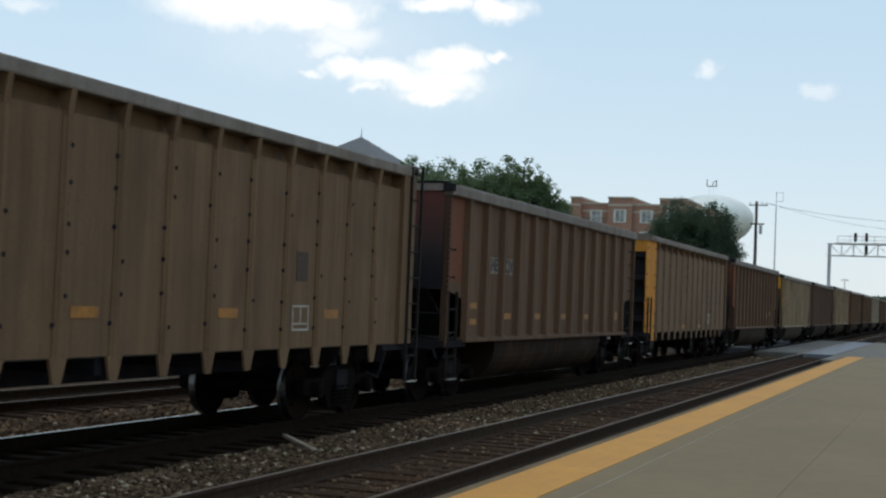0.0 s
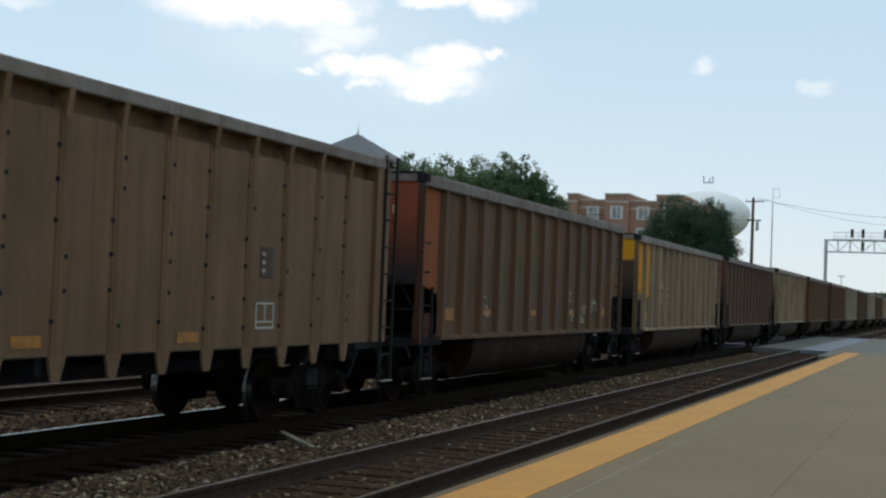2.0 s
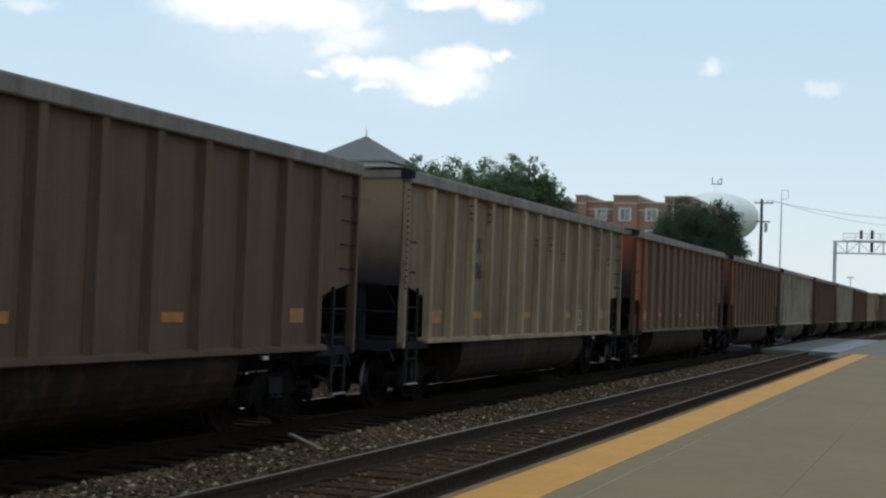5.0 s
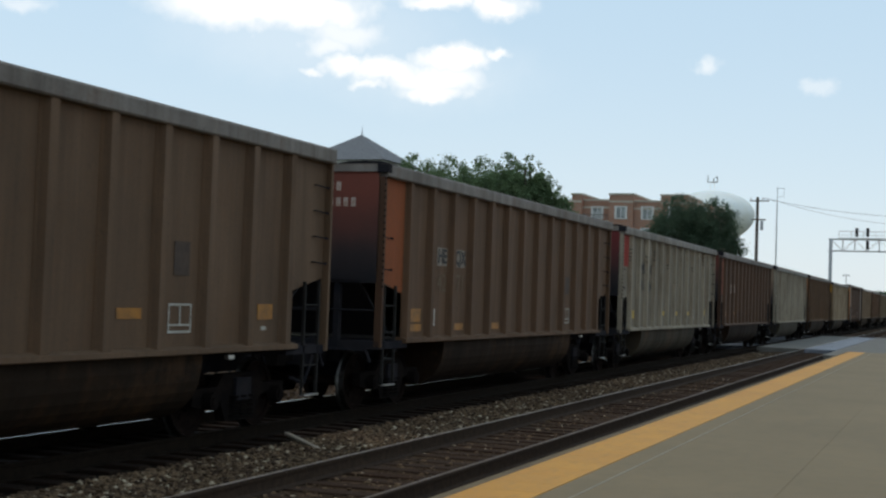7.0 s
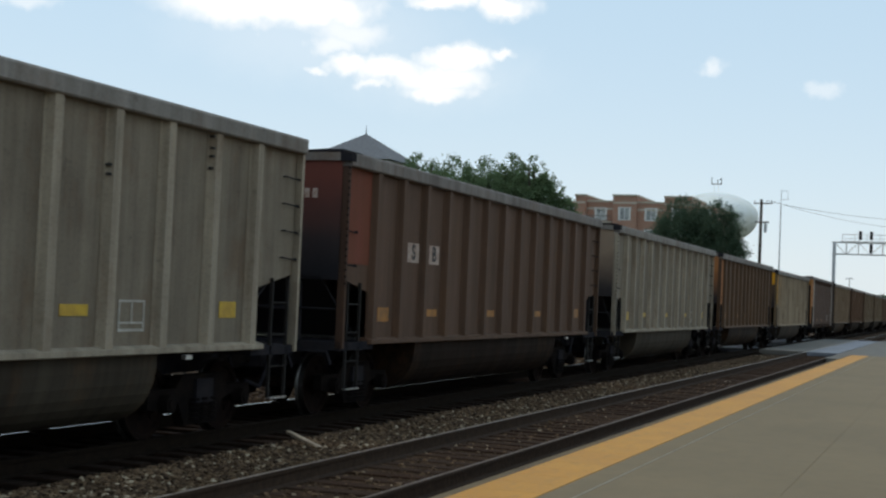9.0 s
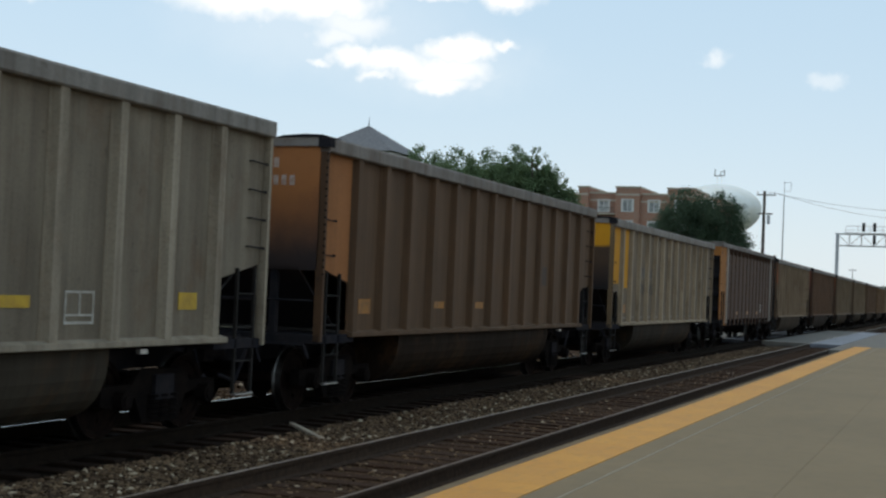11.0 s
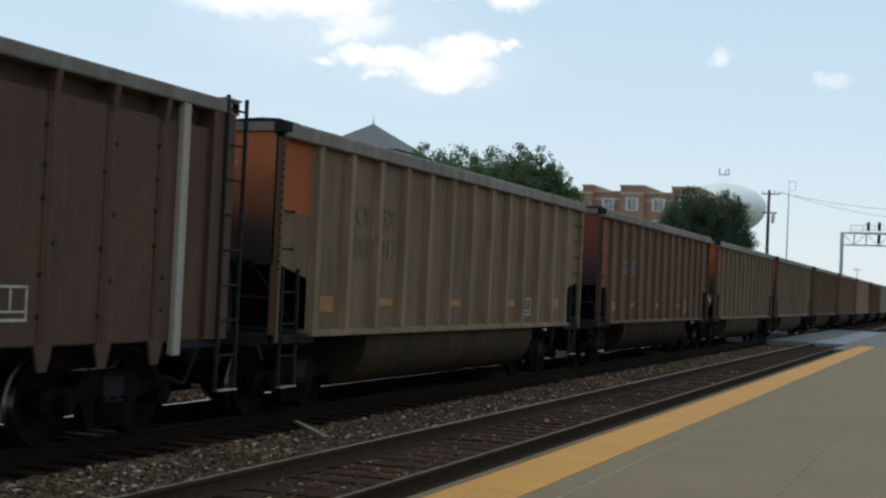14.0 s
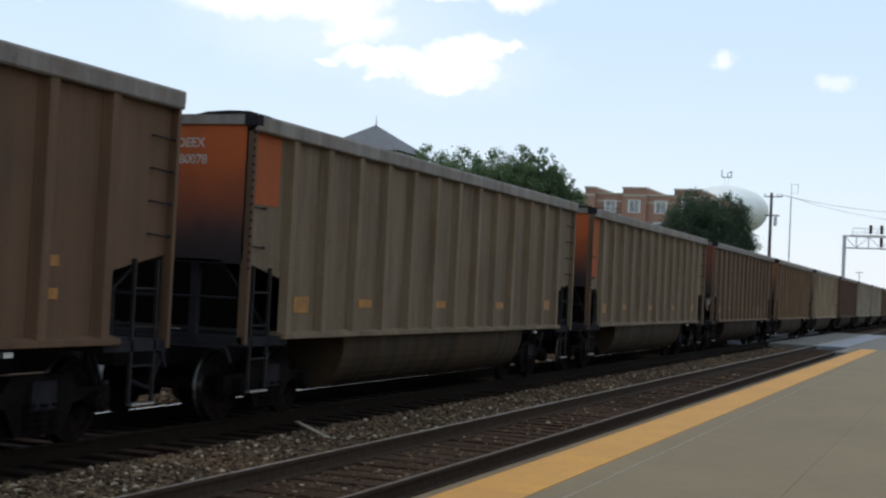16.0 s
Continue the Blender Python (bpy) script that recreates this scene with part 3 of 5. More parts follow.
def ends_common(car):
    """Couplers, draft sills, brake rigging and the end platforms."""
    part("centre_sill", boxes((-0.28, 0.28, -HALF - 0.1, -4.6, 0.72, 1.1)), M_BLACK, car)
    part("centre_sill", boxes((-0.28, 0.28, 4.6, HALF + 0.1, 0.72, 1.1)), M_BLACK, car)
    for s in (-1, 1):
        y = s * HALF
        bm = bmesh.new()
        box(bm, -0.09, 0.09, min(y, y + s * 0.5), max(y, y + s * 0.5), 0.78, 0.98)
        yk = y + s * 0.58
        sweep(bm, [(-0.2, yk - 0.13), (0.12, yk - 0.13), (0.2, yk), (0.12, yk + 0.09), (-0.02, yk + 0.03), (-0.2, yk + 0.13)], "z", 0.72, 1.02)
        part("coupler", bm, M_TRUCK, car)
        bm = bmesh.new()
        tube(bm, (0.45, y + s * 0.1, 0.92), (0.42, y + s * 0.38, 0.45), 0.03, 6)
        tube(bm, (0.42, y + s * 0.38, 0.45), (0.3, y + s * 0.62, 0.55), 0.03, 6)
        part("air_hose", bm, M_BLACK, car)
        bm = bmesh.new()
        tube(bm, (-1.35, y + s * 0.12, 1.0), (1.35, y + s * 0.12, 1.0), 0.022, 6)
        tube(bm, (1.35, y + s * 0.12, 1.0), (1.42, y + s * 0.12, 0.82), 0.022, 6)
        part("uncoupling_lever", bm, M_BLACK, car)


def ladder(car, x, y, z0, z1, sx):
    """Corner ladder in the plane of the car's side: two stiles, rungs, and a bright stirrup at its foot."""
    lad = part("ladder", boxes((x - 0.02, x + 0.02, y - 0.24, y - 0.205, z0, z1)), M_LADDER, car)
    part("stile", boxes((x - 0.02, x + 0.02, y + 0.205, y + 0.24, z0, z1)), M_LADDER, lad)
    z = z0 + 0.4
    while z < z1:
        bm = bmesh.new()
        tube(bm, (x, y - 0.22, z), (x, y + 0.22, z), 0.014, 5)
        part("rung", bm, M_LADDER, lad)
        z += 0.42
    part("stirrup", boxes((x - 0.02, x + 0.05, y - 0.22, y + 0.22, z0 - 0.02, z0)), M_SILVER, lad, "bright worn stirrup step")
    return lad


def grab_iron(car, x, y, z, sx):
    bm = bmesh.new()
    tube(bm, (x + sx * 0.06, y - 0.19, z), (x + sx * 0.06, y + 0.19, z - 0.02), 0.010, 5)
    for k in (-0.19, 0.19):
        tube(bm, (x - sx * 0.01, y + k, z), (x + sx * 0.06, y + k, z), 0.010, 5)
    return part("grab_iron", bm, M_BLACK, car)


def post_mesh(name, w, d, z0, z1, hang=0.0):
    """A hat-section side post that stands out in +x from x = 0."""
    bm = bmesh.new()
    sweep(bm, [(-0.003, -w / 2 - 0.035), (0.012, -w / 2 - 0.035), (0.012, -w / 2), (d, -w / 2 + 0.03), (d, w / 2 - 0.03), (0.012, w / 2), (0.012, w / 2 + 0.035), (-0.003, w / 2 + 0.035)], "z", z0, z1)
    if hang:
        a, b = [bm.verts.new((x, y, z0)) for x, y in ((-0.003, -w / 2 - 0.10), (d, -w / 2 - 0.10), (d, w / 2 + 0.10), (-0.003, w / 2 + 0.10))], \
            [bm.verts.new((x, y, z0 - hang)) for x, y in ((-0.003, -w * 0.75), (d * 0.8, -w * 0.75), (d * 0.8, w * 0.75), (-0.003, w * 0.75))]
        for i in range(4):
            bm.faces.new((a[i], b[i], b[(i + 1) % 4], a[(i + 1) % 4]))
        bm.faces.new(b), bm.faces.new(a[::-1])
    return mesh_of(name, bm, M_PAINT)


POSTS = [-HALF + 1.14 + 1.043 * k for k in range(13)]
G_SIDE = 1.45


def make_tub_car():
    """Bathtub coal gondola: posted sides, a rounded tub between the trucks, recessed end platforms."""
    car = new("coal_gondola")
    cut = 1.05
    for sx in (1, -1):
        bm = bmesh.new()
        outline = [(-HALF, 2.10), (-HALF + cut, 1.88), (-HALF + cut, 1.19), (HALF - cut, 1.19), (HALF - cut, 1.88), (HALF, 2.10), (HALF, 3.80), (-HALF, 3.80)]
        sweep(bm, outline, "x", sx * G_SIDE, sx * (G_SIDE - 0.02))
        part("side_sheet", bm, M_PAINT, car)
        bm = bmesh.new()
        sweep(bm, [(sx * (G_SIDE - 0.04), 3.72), (sx * 1.56, 3.72), (sx * 1.58, 3.74), (sx * 1.58, 3.90), (sx * 1.56, 3.93), (sx * (G_SIDE - 0.04), 3.93)], "y", -HALF, HALF)
        part("top_chord", bm, M_PAINT, car)
        bm = bmesh.new()
        sweep(bm, [(sx * (G_SIDE - 0.1), 1.10), (sx * 1.56, 1.10), (sx * 1.57, 1.11), (sx * 1.57, 1.165), (sx * (G_SIDE + 0.015), 1.195), (sx * (G_SIDE - 0.1), 1.195)], "y", -HALF + cut - 0.06, HALF - cut + 0.06)
        part("side_sill", bm, M_PAINT, car)
        for y in POSTS:
            p = part("side_post", G_POST, None, car)
            p.matrix_basis = pose(sx * G_SIDE, y, 0, 0, 0, 0 if sx > 0 else 180)
        for sy in (-1, 1):
            y = sy * HALF
            bm = bmesh.new()
            box(bm, sx * 1.48 - 0.06, sx * 1.48 + 0.06, min(y, y - sy * 0.06), max(y, y - sy * 0.06), 1.05, 3.80)
            part("corner_post", bm, M_PAINT, car)
            if sy < 0:
                bm = bmesh.new()
                for q in range(18):
                    for dy in (0.0, 0.03):
                        tube(bm, (sx * (1.53 - dy), y + dy - 0.012, 2.0 + 0.1 * q + dy), (sx * (1.553 - dy), y + dy - 0.012, 2.0 + 0.1 * q + dy), 0.016, 5)
                tagged(part("rivets", bm, M_TRUCK, car), kind="stuff")
            ladder(car, sx * 1.48, y - sy * 0.45, 0.46, 2.02, sx)
            for z in ((2.28, 2.78) if sy < 0 else (2.30, 2.66, 3.02, 3.38)):
                grab_iron(car, sx * G_SIDE, y - sy * 0.25, z, sx)
    for sy in (-1, 1):
        y = sy * HALF
        bm = bmesh.new()
        lo, hi = sorted((y, y - sy * 0.03))
        box(bm, -G_SIDE + 0.02, G_SIDE - 0.02, lo, hi, 2.05, 3.80)
        # slope sheet behind the end platform
        sweep(bm, [(y, 2.06), (y, 2.10), (y - sy * 1.3, 1.22), (y - sy * 1.3, 1.16)], "x", -G_SIDE + 0.30, G_SIDE - 0.30)
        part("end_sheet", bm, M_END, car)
        bm = bmesh.new()
        lo, hi = sorted((y + sy * 0.04, y - sy * 0.12))
        box(bm, -1.56, 1.56, lo, hi, 3.80, 3.925)
        part("end_chord", bm, M_PAINT, car)
        for sx in (-1, 1):
            if sy < 0:
                # dark raised cap over the corner, and the rounded angle that joins end and side chords
                bm = bmesh.new()
                sweep(bm, [(sx * 0.72, 3.925), (sx * 0.86, 3.955), (sx * 1.18, 3.972), (sx * 1.46, 3.962), (sx * 1.575, 3.932), (sx * 1.575, 3.925)], "y", y - 0.05, y + 0.34)
                sweep(bm, [(sx * 1.40, 3.79), (sx * 1.585, 3.79), (sx * 1.592, 3.80), (sx * 1.592, 3.915), (sx * 1.40, 3.926)], "y", y - 0.046, y + 0.10)
                part("corner_cap", bm, M_BLACK, car)
            else:
                bm = bmesh.new()
                pipe(bm, [(sx * 1.5, y - 0.05, 3.72), (sx * 1.5, y + 0.03, 3.70), (sx * 1.5, y + 0.06, 3.63), (sx * 1.5, y + 0.01, 3.58), (sx * 1.5, y - 0.04, 3.60)], 0.014, 5)
                part("lifting_ring", bm, M_BLACK, car)
        bm = boxes((-1.5, 1.5, min(y, y - sy * 1.2), max(y, y - sy * 1.2), 1.02, 1.14))
        part("end_platform", bm, M_BLACK, car)
        bm = bmesh.new()
        for k in (-0.75, 0.75):
            sweep(bm, [(y - sy * 0.02, 2.06), (y - sy * 0.12, 2.06), (y - sy * 0.12, 1.14), (y - sy * 0.02, 1.14)], "x", k - 0.05, k + 0.05)
        tube(bm, (-1.38, y - sy * 0.03, 1.62), (1.38, y - sy * 0.03, 1.62), 0.018, 6)
        part("end_strut", bm, M_BLACK, car)
    # rounded tub
    bm = bmesh.new()
    tubp = []
    for i in range(21):
        a = math.pi * i / 20
        c, d = math.cos(a), math.sin(a)
        tubp.append((1.40 * math.copysign(abs(c) ** 0.55, c), max(0.27, 1.14 - 0.92 * d ** 0.75)))
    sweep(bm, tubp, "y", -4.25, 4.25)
    part("tub", bm, M_TUB_SHADE, car)
    part("load_floor", boxes((-G_SIDE + 0.022, G_SIDE - 0.022, -HALF + 1.2, HALF - 1.2, 1.145, 1.19)), M_INNER, car)
    bm = bmesh.new()
    grid = [[bm.verts.new((-1.40 + 2.8 * i / 8, -7.3 + 14.6 * j / 40, 3.30 + 0.3 * (1 - (i / 4 - 1) ** 2) + 0.08 * noise.noise((i * 0.9, j * 0.9, 4)))) for i in range(9)] for j in range(41)]
    for p, q in zip(grid, grid[1:]):
        for i in range(8):
            bm.faces.new((p[i], p[i + 1], q[i + 1], q[i]))
    part("coal_load", bm, M_COAL, car)
    for y in (-5.85, 5.85):
        truck_parts(car, y)
    ends_common(car)
    return car


H_SIDE = 1.50


def make_rib_car():
    """Flat-bottomed coal car: flush ribbed sides whose posts hang below the sheets, ribbed ends."""
    car = new("coal_hopper_car")
    for sx in (1, -1):
        bm = bmesh.new()
        sweep(bm, [(sx * H_SIDE, 1.12), (sx * H_SIDE, 3.58), (sx * 1.33, 3.60), (sx * 1.33, 3.82), (sx * 1.31, 3.82), (sx * 1.31, 3.58), (sx * (H_SIDE - 0.02), 3.56), (sx * (H_SIDE - 0.02), 1.12)], "y", -HALF + 1.32, HALF - 0.5)
        part("side_sheet", bm, M_PAINT, car)
        bm = bmesh.new()
        sweep(bm, [(-HALF, 1.13), (-HALF + 0.90, 1.10), (-HALF + 0.95, 0.87), (-HALF + 1.32, 0.87), (-HALF + 1.32, 3.82), (-HALF, 3.82)], "x", sx * (H_SIDE + 0.012), sx * (H_SIDE - 0.02))
        part("corner_sheet", bm, M_CLEAN, car)
        part("filler_plate", boxes((min(sx * 1.30, sx * (H_SIDE - 0.021)), max(sx * 1.30, sx * (H_SIDE - 0.021)), -HALF + 1.30, -HALF + 1.318, 3.3, 3.798)), M_PAINT, car)
        bm = boxes((min(sx * 1.30, sx * (H_SIDE + 0.06)), max(sx * 1.30, sx * (H_SIDE + 0.06)), HALF - 0.5, HALF, 1.12, 3.798))
        part("corner_sheet", bm, M_PAINT, car)
        bm = bmesh.new()
        sweep(bm, [(sx * 1.25, 3.80), (sx * 1.57, 3.80), (sx * 1.58, 3.82), (sx * 1.58, 3.94), (sx * 1.56, 3.96), (sx * 1.25, 3.96)], "y", -HALF, HALF)
        part("top_chord", bm, M_PAINT, car)
        for k in range(13):
            y = -HALF + 1.6 + 0.985 * k
            p = part("side_post", H_POST, None, car)
            p.matrix_basis = pose(sx * H_SIDE, y, 0, 0, 0, 0 if sx > 0 else 180)
            p = part("gusset", H_STUB, None, car)
            p.matrix_basis = pose(sx * H_SIDE, y, 0, 0, 0, 0 if sx > 0 else 180)
        p = part("bolts", H_BOLTS, None, car)
        p.matrix_basis = pose(0, 0, 0, 0, 0, 0 if sx > 0 else 180)
        tagged(p, kind="stuff")
        for sy in (-1, 1):
            y = sy * HALF
            ladder(car, sx * 1.58, y - sy * (0.27 if sy < 0 else 0.02), 0.52, 2.15 if sy < 0 else 4.02, sx)
    for sy in (-1, 1):
        y = sy * HALF
        bm = bmesh.new()
        lo, hi = sorted((y - sy * 0.25, y - sy * 0.28))
        box(bm, -H_SIDE + 0.025, H_SIDE - 0.025, lo, hi, 1.1, 3.50)
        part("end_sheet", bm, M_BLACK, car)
        for z in (3.30, 2.62, 1.98, 1.42):
            bm = bmesh.new()
            lo, hi = sorted((y - sy * 0.25, y - sy * 0.06))
            bevelled(bm, -H_SIDE + 0.03, H_SIDE - 0.03, lo, hi, z, z + 0.16, 0.02)
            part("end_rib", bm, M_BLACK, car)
        lo, hi = sorted((y, y - sy * 0.27))
        part("end_beam", boxes((-H_SIDE + 0.022, H_SIDE - 0.022, lo, hi, 3.47, 3.80)), M_CLEAN, car)
        lo, hi = sorted((y + sy * 0.03, y - sy * 0.14))
        bm = boxes((-1.58, 1.58, lo, hi, 3.80, 3.962))
        box(bm, 1.2, 1.6, min(y + sy * 0.05, y - sy * 0.3), max(y + sy * 0.05, y - sy * 0.3), 3.962, 3.985)
        part("end_chord", bm, M_PAINT, car)
        part("end_platform", boxes((-1.5, 1.5, min(y, y - sy * 1.0), max(y, y - sy * 1.0), 1.02, 1.10)), M_BLACK, car)
    part("load_floor", boxes((-H_SIDE + 0.03, H_SIDE - 0.03, -HALF + 0.29, HALF - 0.29, 1.10, 1.16)), M_INNER, car)
    bm = bmesh.new()
    grid = [[bm.verts.new((-1.47 + 2.94 * i / 8, -7.1 + 14.2 * j / 40, 3.30 + 0.3 * (1 - (i / 4 - 1) ** 2) + 0.08 * noise.noise((i * 0.9, j * 0.9, 9)))) for i in range(9)] for j in range(41)]
    for p, q in zip(grid, grid[1:]):
        for i in range(8):
            bm.faces.new((p[i], p[i + 1], q[i + 1], q[i]))
    part("coal_load", bm, M_COAL, car)
    for y in (-3.2, -1.1, 1.1, 3.2):
        part("cross_bearer", boxes((-1.45, 1.45, y - 0.06, y + 0.06, 0.92, 1.10)), M_BLACK, car)
    part("draft_beam", boxes((-0.3, 0.3, -4.7, 4.7, 0.72, 1.10)), M_BLACK, car)
    for y in (-5.85, 5.85):
        truck_parts(car, y)
    ends_common(car)
    return car


G_POST = post_mesh("side_post", 0.20, 0.095, 1.17, 3.72)
H_POST = post_mesh("side_post", 0.09, 0.035, 1.12, 3.58, 0.26)
bm = bmesh.new()
sweep(bm, [(0.0, 3.52), (0.035, 3.53), (0.075, 3.80), (-0.15, 3.80)], "y", -0.045, 0.045)
H_STUB = mesh_of("gusset", bm, M_PAINT)
bm = bmesh.new()
for k in range(13):
    for j in range(6):
        y, z = -HALF + 1.6 + 0.985 * k + random.choice((-0.09, 0.09)), 1.42 + 0.36 * j + random.uniform(-0.05, 0.05)
        tube(bm, (H_SIDE, y, z), (H_SIDE + 0.018, y, z), 0.029, 6)
for j in range(7):
    for y in (-HALF + 0.12, -HALF + 1.18):
        tube(bm, (H_SIDE, y, 1.3 + 0.38 * j), (H_SIDE + 0.03, y, 1.3 + 0.38 * j), 0.026, 6)
H_BOLTS = mesh_of("bolts", bm, M_BLACK)

# colours of the cars: side, posts, end, patch
BROWN = ((0.143, 0.082, 0.046), (0.151, 0.087, 0.049), (0.139, 0.044, 0.028))
TAN = ((0.185, 0.108, 0.055), (0.196, 0.114, 0.058), (0.262, 0.099, 0.048))
REDDISH = ((0.114, 0.06, 0.036), (0.121, 0.064, 0.038), (0.179, 0.041, 0.022))
MAROON = ((0.118, 0.069, 0.046), (0.125, 0.073, 0.049), (0.114, 0.037, 0.029))
RUSSET = ((0.134, 0.07, 0.037), (0.142, 0.074, 0.039), (0.219, 0.06, 0.033))
GREY = ((0.193, 0.136, 0.085), (0.374, 0.27, 0.168), (0.247, 0.166, 0.105))
PALE = ((0.232, 0.189, 0.136), (0.39, 0.322, 0.235), (0.247, 0.172, 0.118))
GREYBROWN = ((0.183, 0.12, 0.071), (0.265, 0.18, 0.108), (0.241, 0.117, 0.051))
DARK = ((0.086, 0.044, 0.027), (0.092, 0.047, 0.029), (0.361, 0.159, 0.048))
UMBER = ((0.123, 0.066, 0.033), (0.13, 0.07, 0.035), (0.241, 0.094, 0.033))
RUSTY = (0.27, 0.072, 0.026)
ORANGE, YELLOW, RED, AMBER = (0.35, 0.078, 0.022), (0.62, 0.275, 0.018), (0.30, 0.030, 0.026), (0.62, 0.25, 0.035)

# number: kind, colours, end colour, patch colour, patch width, patch foot, marks, words for the label
CARS = {
    -1: ("G", BROWN, None, None, 0, 0, (), "dusty brown"),
    0: ("H", TAN, (0.2, 0.15, 0.1), (0.19, 0.15, 0.103), 0, 0, (), "dusty tan"),
    1: ("G", RUSSET, (0.11, 0.038, 0.030), (0.165, 0.056, 0.029), 0.95, 2.1, (("HE", "QX", "plate"),), "dusty russet-brown"),
    2: ("H", TAN, AMBER, AMBER, 0, 0, (), "amber-cornered dusty tan"),
    3: ("G", RUSSET, (0.24, 0.062, 0.03), RUSTY, 0.95, 1.7, (), "orange-cornered brown"),
    4: ("G", GREY, YELLOW, YELLOW, 2.0, 2.12, (("TI", "LX", "plate"), ("10", "36", "plate")), "yellow-cornered grey"),
    5: ("G", MAROON, None, None, 0, 0, (), "dark maroon-brown"),
    6: ("G", GREY, None, None, 0, 0, (("", "X", "black"), ("", "06", "black")), "weathered grey"),
    7: ("G", BROWN, (0.25, 0.062, 0.032), RUSTY, 1.05, 1.7, (), "orange-cornered brown"),
    8: ("G", RUSSET, (0.17, 0.052, 0.036), RUSTY, 1.0, 1.7, (("HE", "QX", "plate"), ("42", "71", "faded")), "orange-cornered brown"),
    9: ("G", PALE, (0.15, 0.030, 0.028), RED, 1.0, 2.77, (("MB", "KX", "black"), ("45", "034", "black")), "red-cornered pale grey"),
    10: ("G", REDDISH, (0.13, 0.040, 0.028), (0.18, 0.050, 0.030), 1.0, 2.2, (("S", "B", "plate"),), "reddish-brown"),
    11: ("G", PALE, None, None, 0, 0, (), "pale grey"),
    12: ("G", UMBER, (0.34, 0.13, 0.045), (0.36, 0.14, 0.05), 1.05, 1.75, (), "orange-cornered brown"),
    13: ("G", ((0.205, 0.151, 0.102), (0.39, 0.292, 0.190), (0.203, 0.149, 0.106)), YELLOW, YELLOW, 2.0, 2.12, (("TI", "LX", "plate"), ("01", "0015", "black")), "yellow-cornered weathered grey"),
    14: ("H", DARK, (0.36, 0.14, 0.035), (0.36, 0.14, 0.035), 0, 0, (), "dark brown amber-cornered"),
    15: ("G", GREYBROWN, (0.40, 0.12, 0.045), ORANGE, 1.0, 2.65, (("OE", "SX", "faded"), ("060", "017", "faded")), "orange-cornered grey-brown"),
    16: ("G", RUSSET, (0.17, 0.048, 0.030), (0.22, 0.062, 0.034), 0.9, 2.2, (("HE", "QX", "plate"),), "orange-cornered dusty brown"),
    17: ("G", ((0.170, 0.118, 0.070), (0.208, 0.146, 0.087), ORANGE), ORANGE, ORANGE, 0.85, 2.72, (), "orange-cornered grey-brown"),
    18: ("G", ((0.170, 0.118, 0.070), (0.208, 0.146, 0.087), ORANGE), ORANGE, ORANGE, 0.85, 2.2, (), "orange-cornered grey-brown"),
}
CYCLE = [(BROWN, "dusty brown"), (PALE, "pale grey"), (GREY, "weathered grey"), (TAN, "dusty tan"), (REDDISH, "reddish-brown"), (MAROON, "dark maroon-brown")]
for n in range(19, 31):
    c, word = {19: CYCLE[0], 20: CYCLE[3], 21: CYCLE[2], 22: CYCLE[4], 23: CYCLE[1], 24: CYCLE[1], 25: CYCLE[0], 26: CYCLE[2], 27: CYCLE[4], 28: CYCLE[1], 29: CYCLE[5], 30: CYCLE[0]}[n]
    CARS[n] = ("G", c, None, None, 0, 0, (), word)
NUDGE = {3: -0.15, 4: 0.1, 6: 0.2, 7: 0.15, 8: 0.35, 9: 0.05, 10: -0.2, 12: -0.08, 13: 0.2, 14: 0.3, 15: -0.1, 18: -0.2}
TALL = {0: 1.012, 2: 1.006, 14: 1.009, 4: 0.975, 5: 0.978, 3: 1.002, 12: 0.999, 13: 0.978, 15: 1.003, 16: 1.006}       # slight differences in height
GRIME_SHADE = {1: 3.2, 4: 3.2, 13: 3.2, 7: 3.15, 15: 2.95, 9: 3.1, 8: 3.0, 10: 3.1, 3: 2.7, 17: 2.9, 18: 2.8}      # height of the coal grime and painted shade on the end sheet
PALE_TUBS = (9, 11, 15, 17, 18)
cars, TEXTS = {}, {}


def lettering(text, size):
    """A line of stencilled letters as a mesh in the car side's plane, facing +x and read along +y."""
    if (text, size) not in TEXTS:
        cu = bpy.data.curves.new("lettering", "FONT")
        cu.offset = 0.026 * size if size < 0.4 else 0.0
        cu.body, cu.size, cu.extrude, cu.align_x, cu.align_y = text, size, 0.002, "CENTER", "CENTER"
        ob = bpy.data.objects.new("lettering", cu)
        scene.collection.objects.link(ob)
        me = bpy.data.meshes.new_from_object(ob.evaluated_get(bpy.context.evaluated_depsgraph_get()))
        bpy.data.objects.remove(ob)
        TEXTS[(text, size)] = me
    return TEXTS[(text, size)].copy()


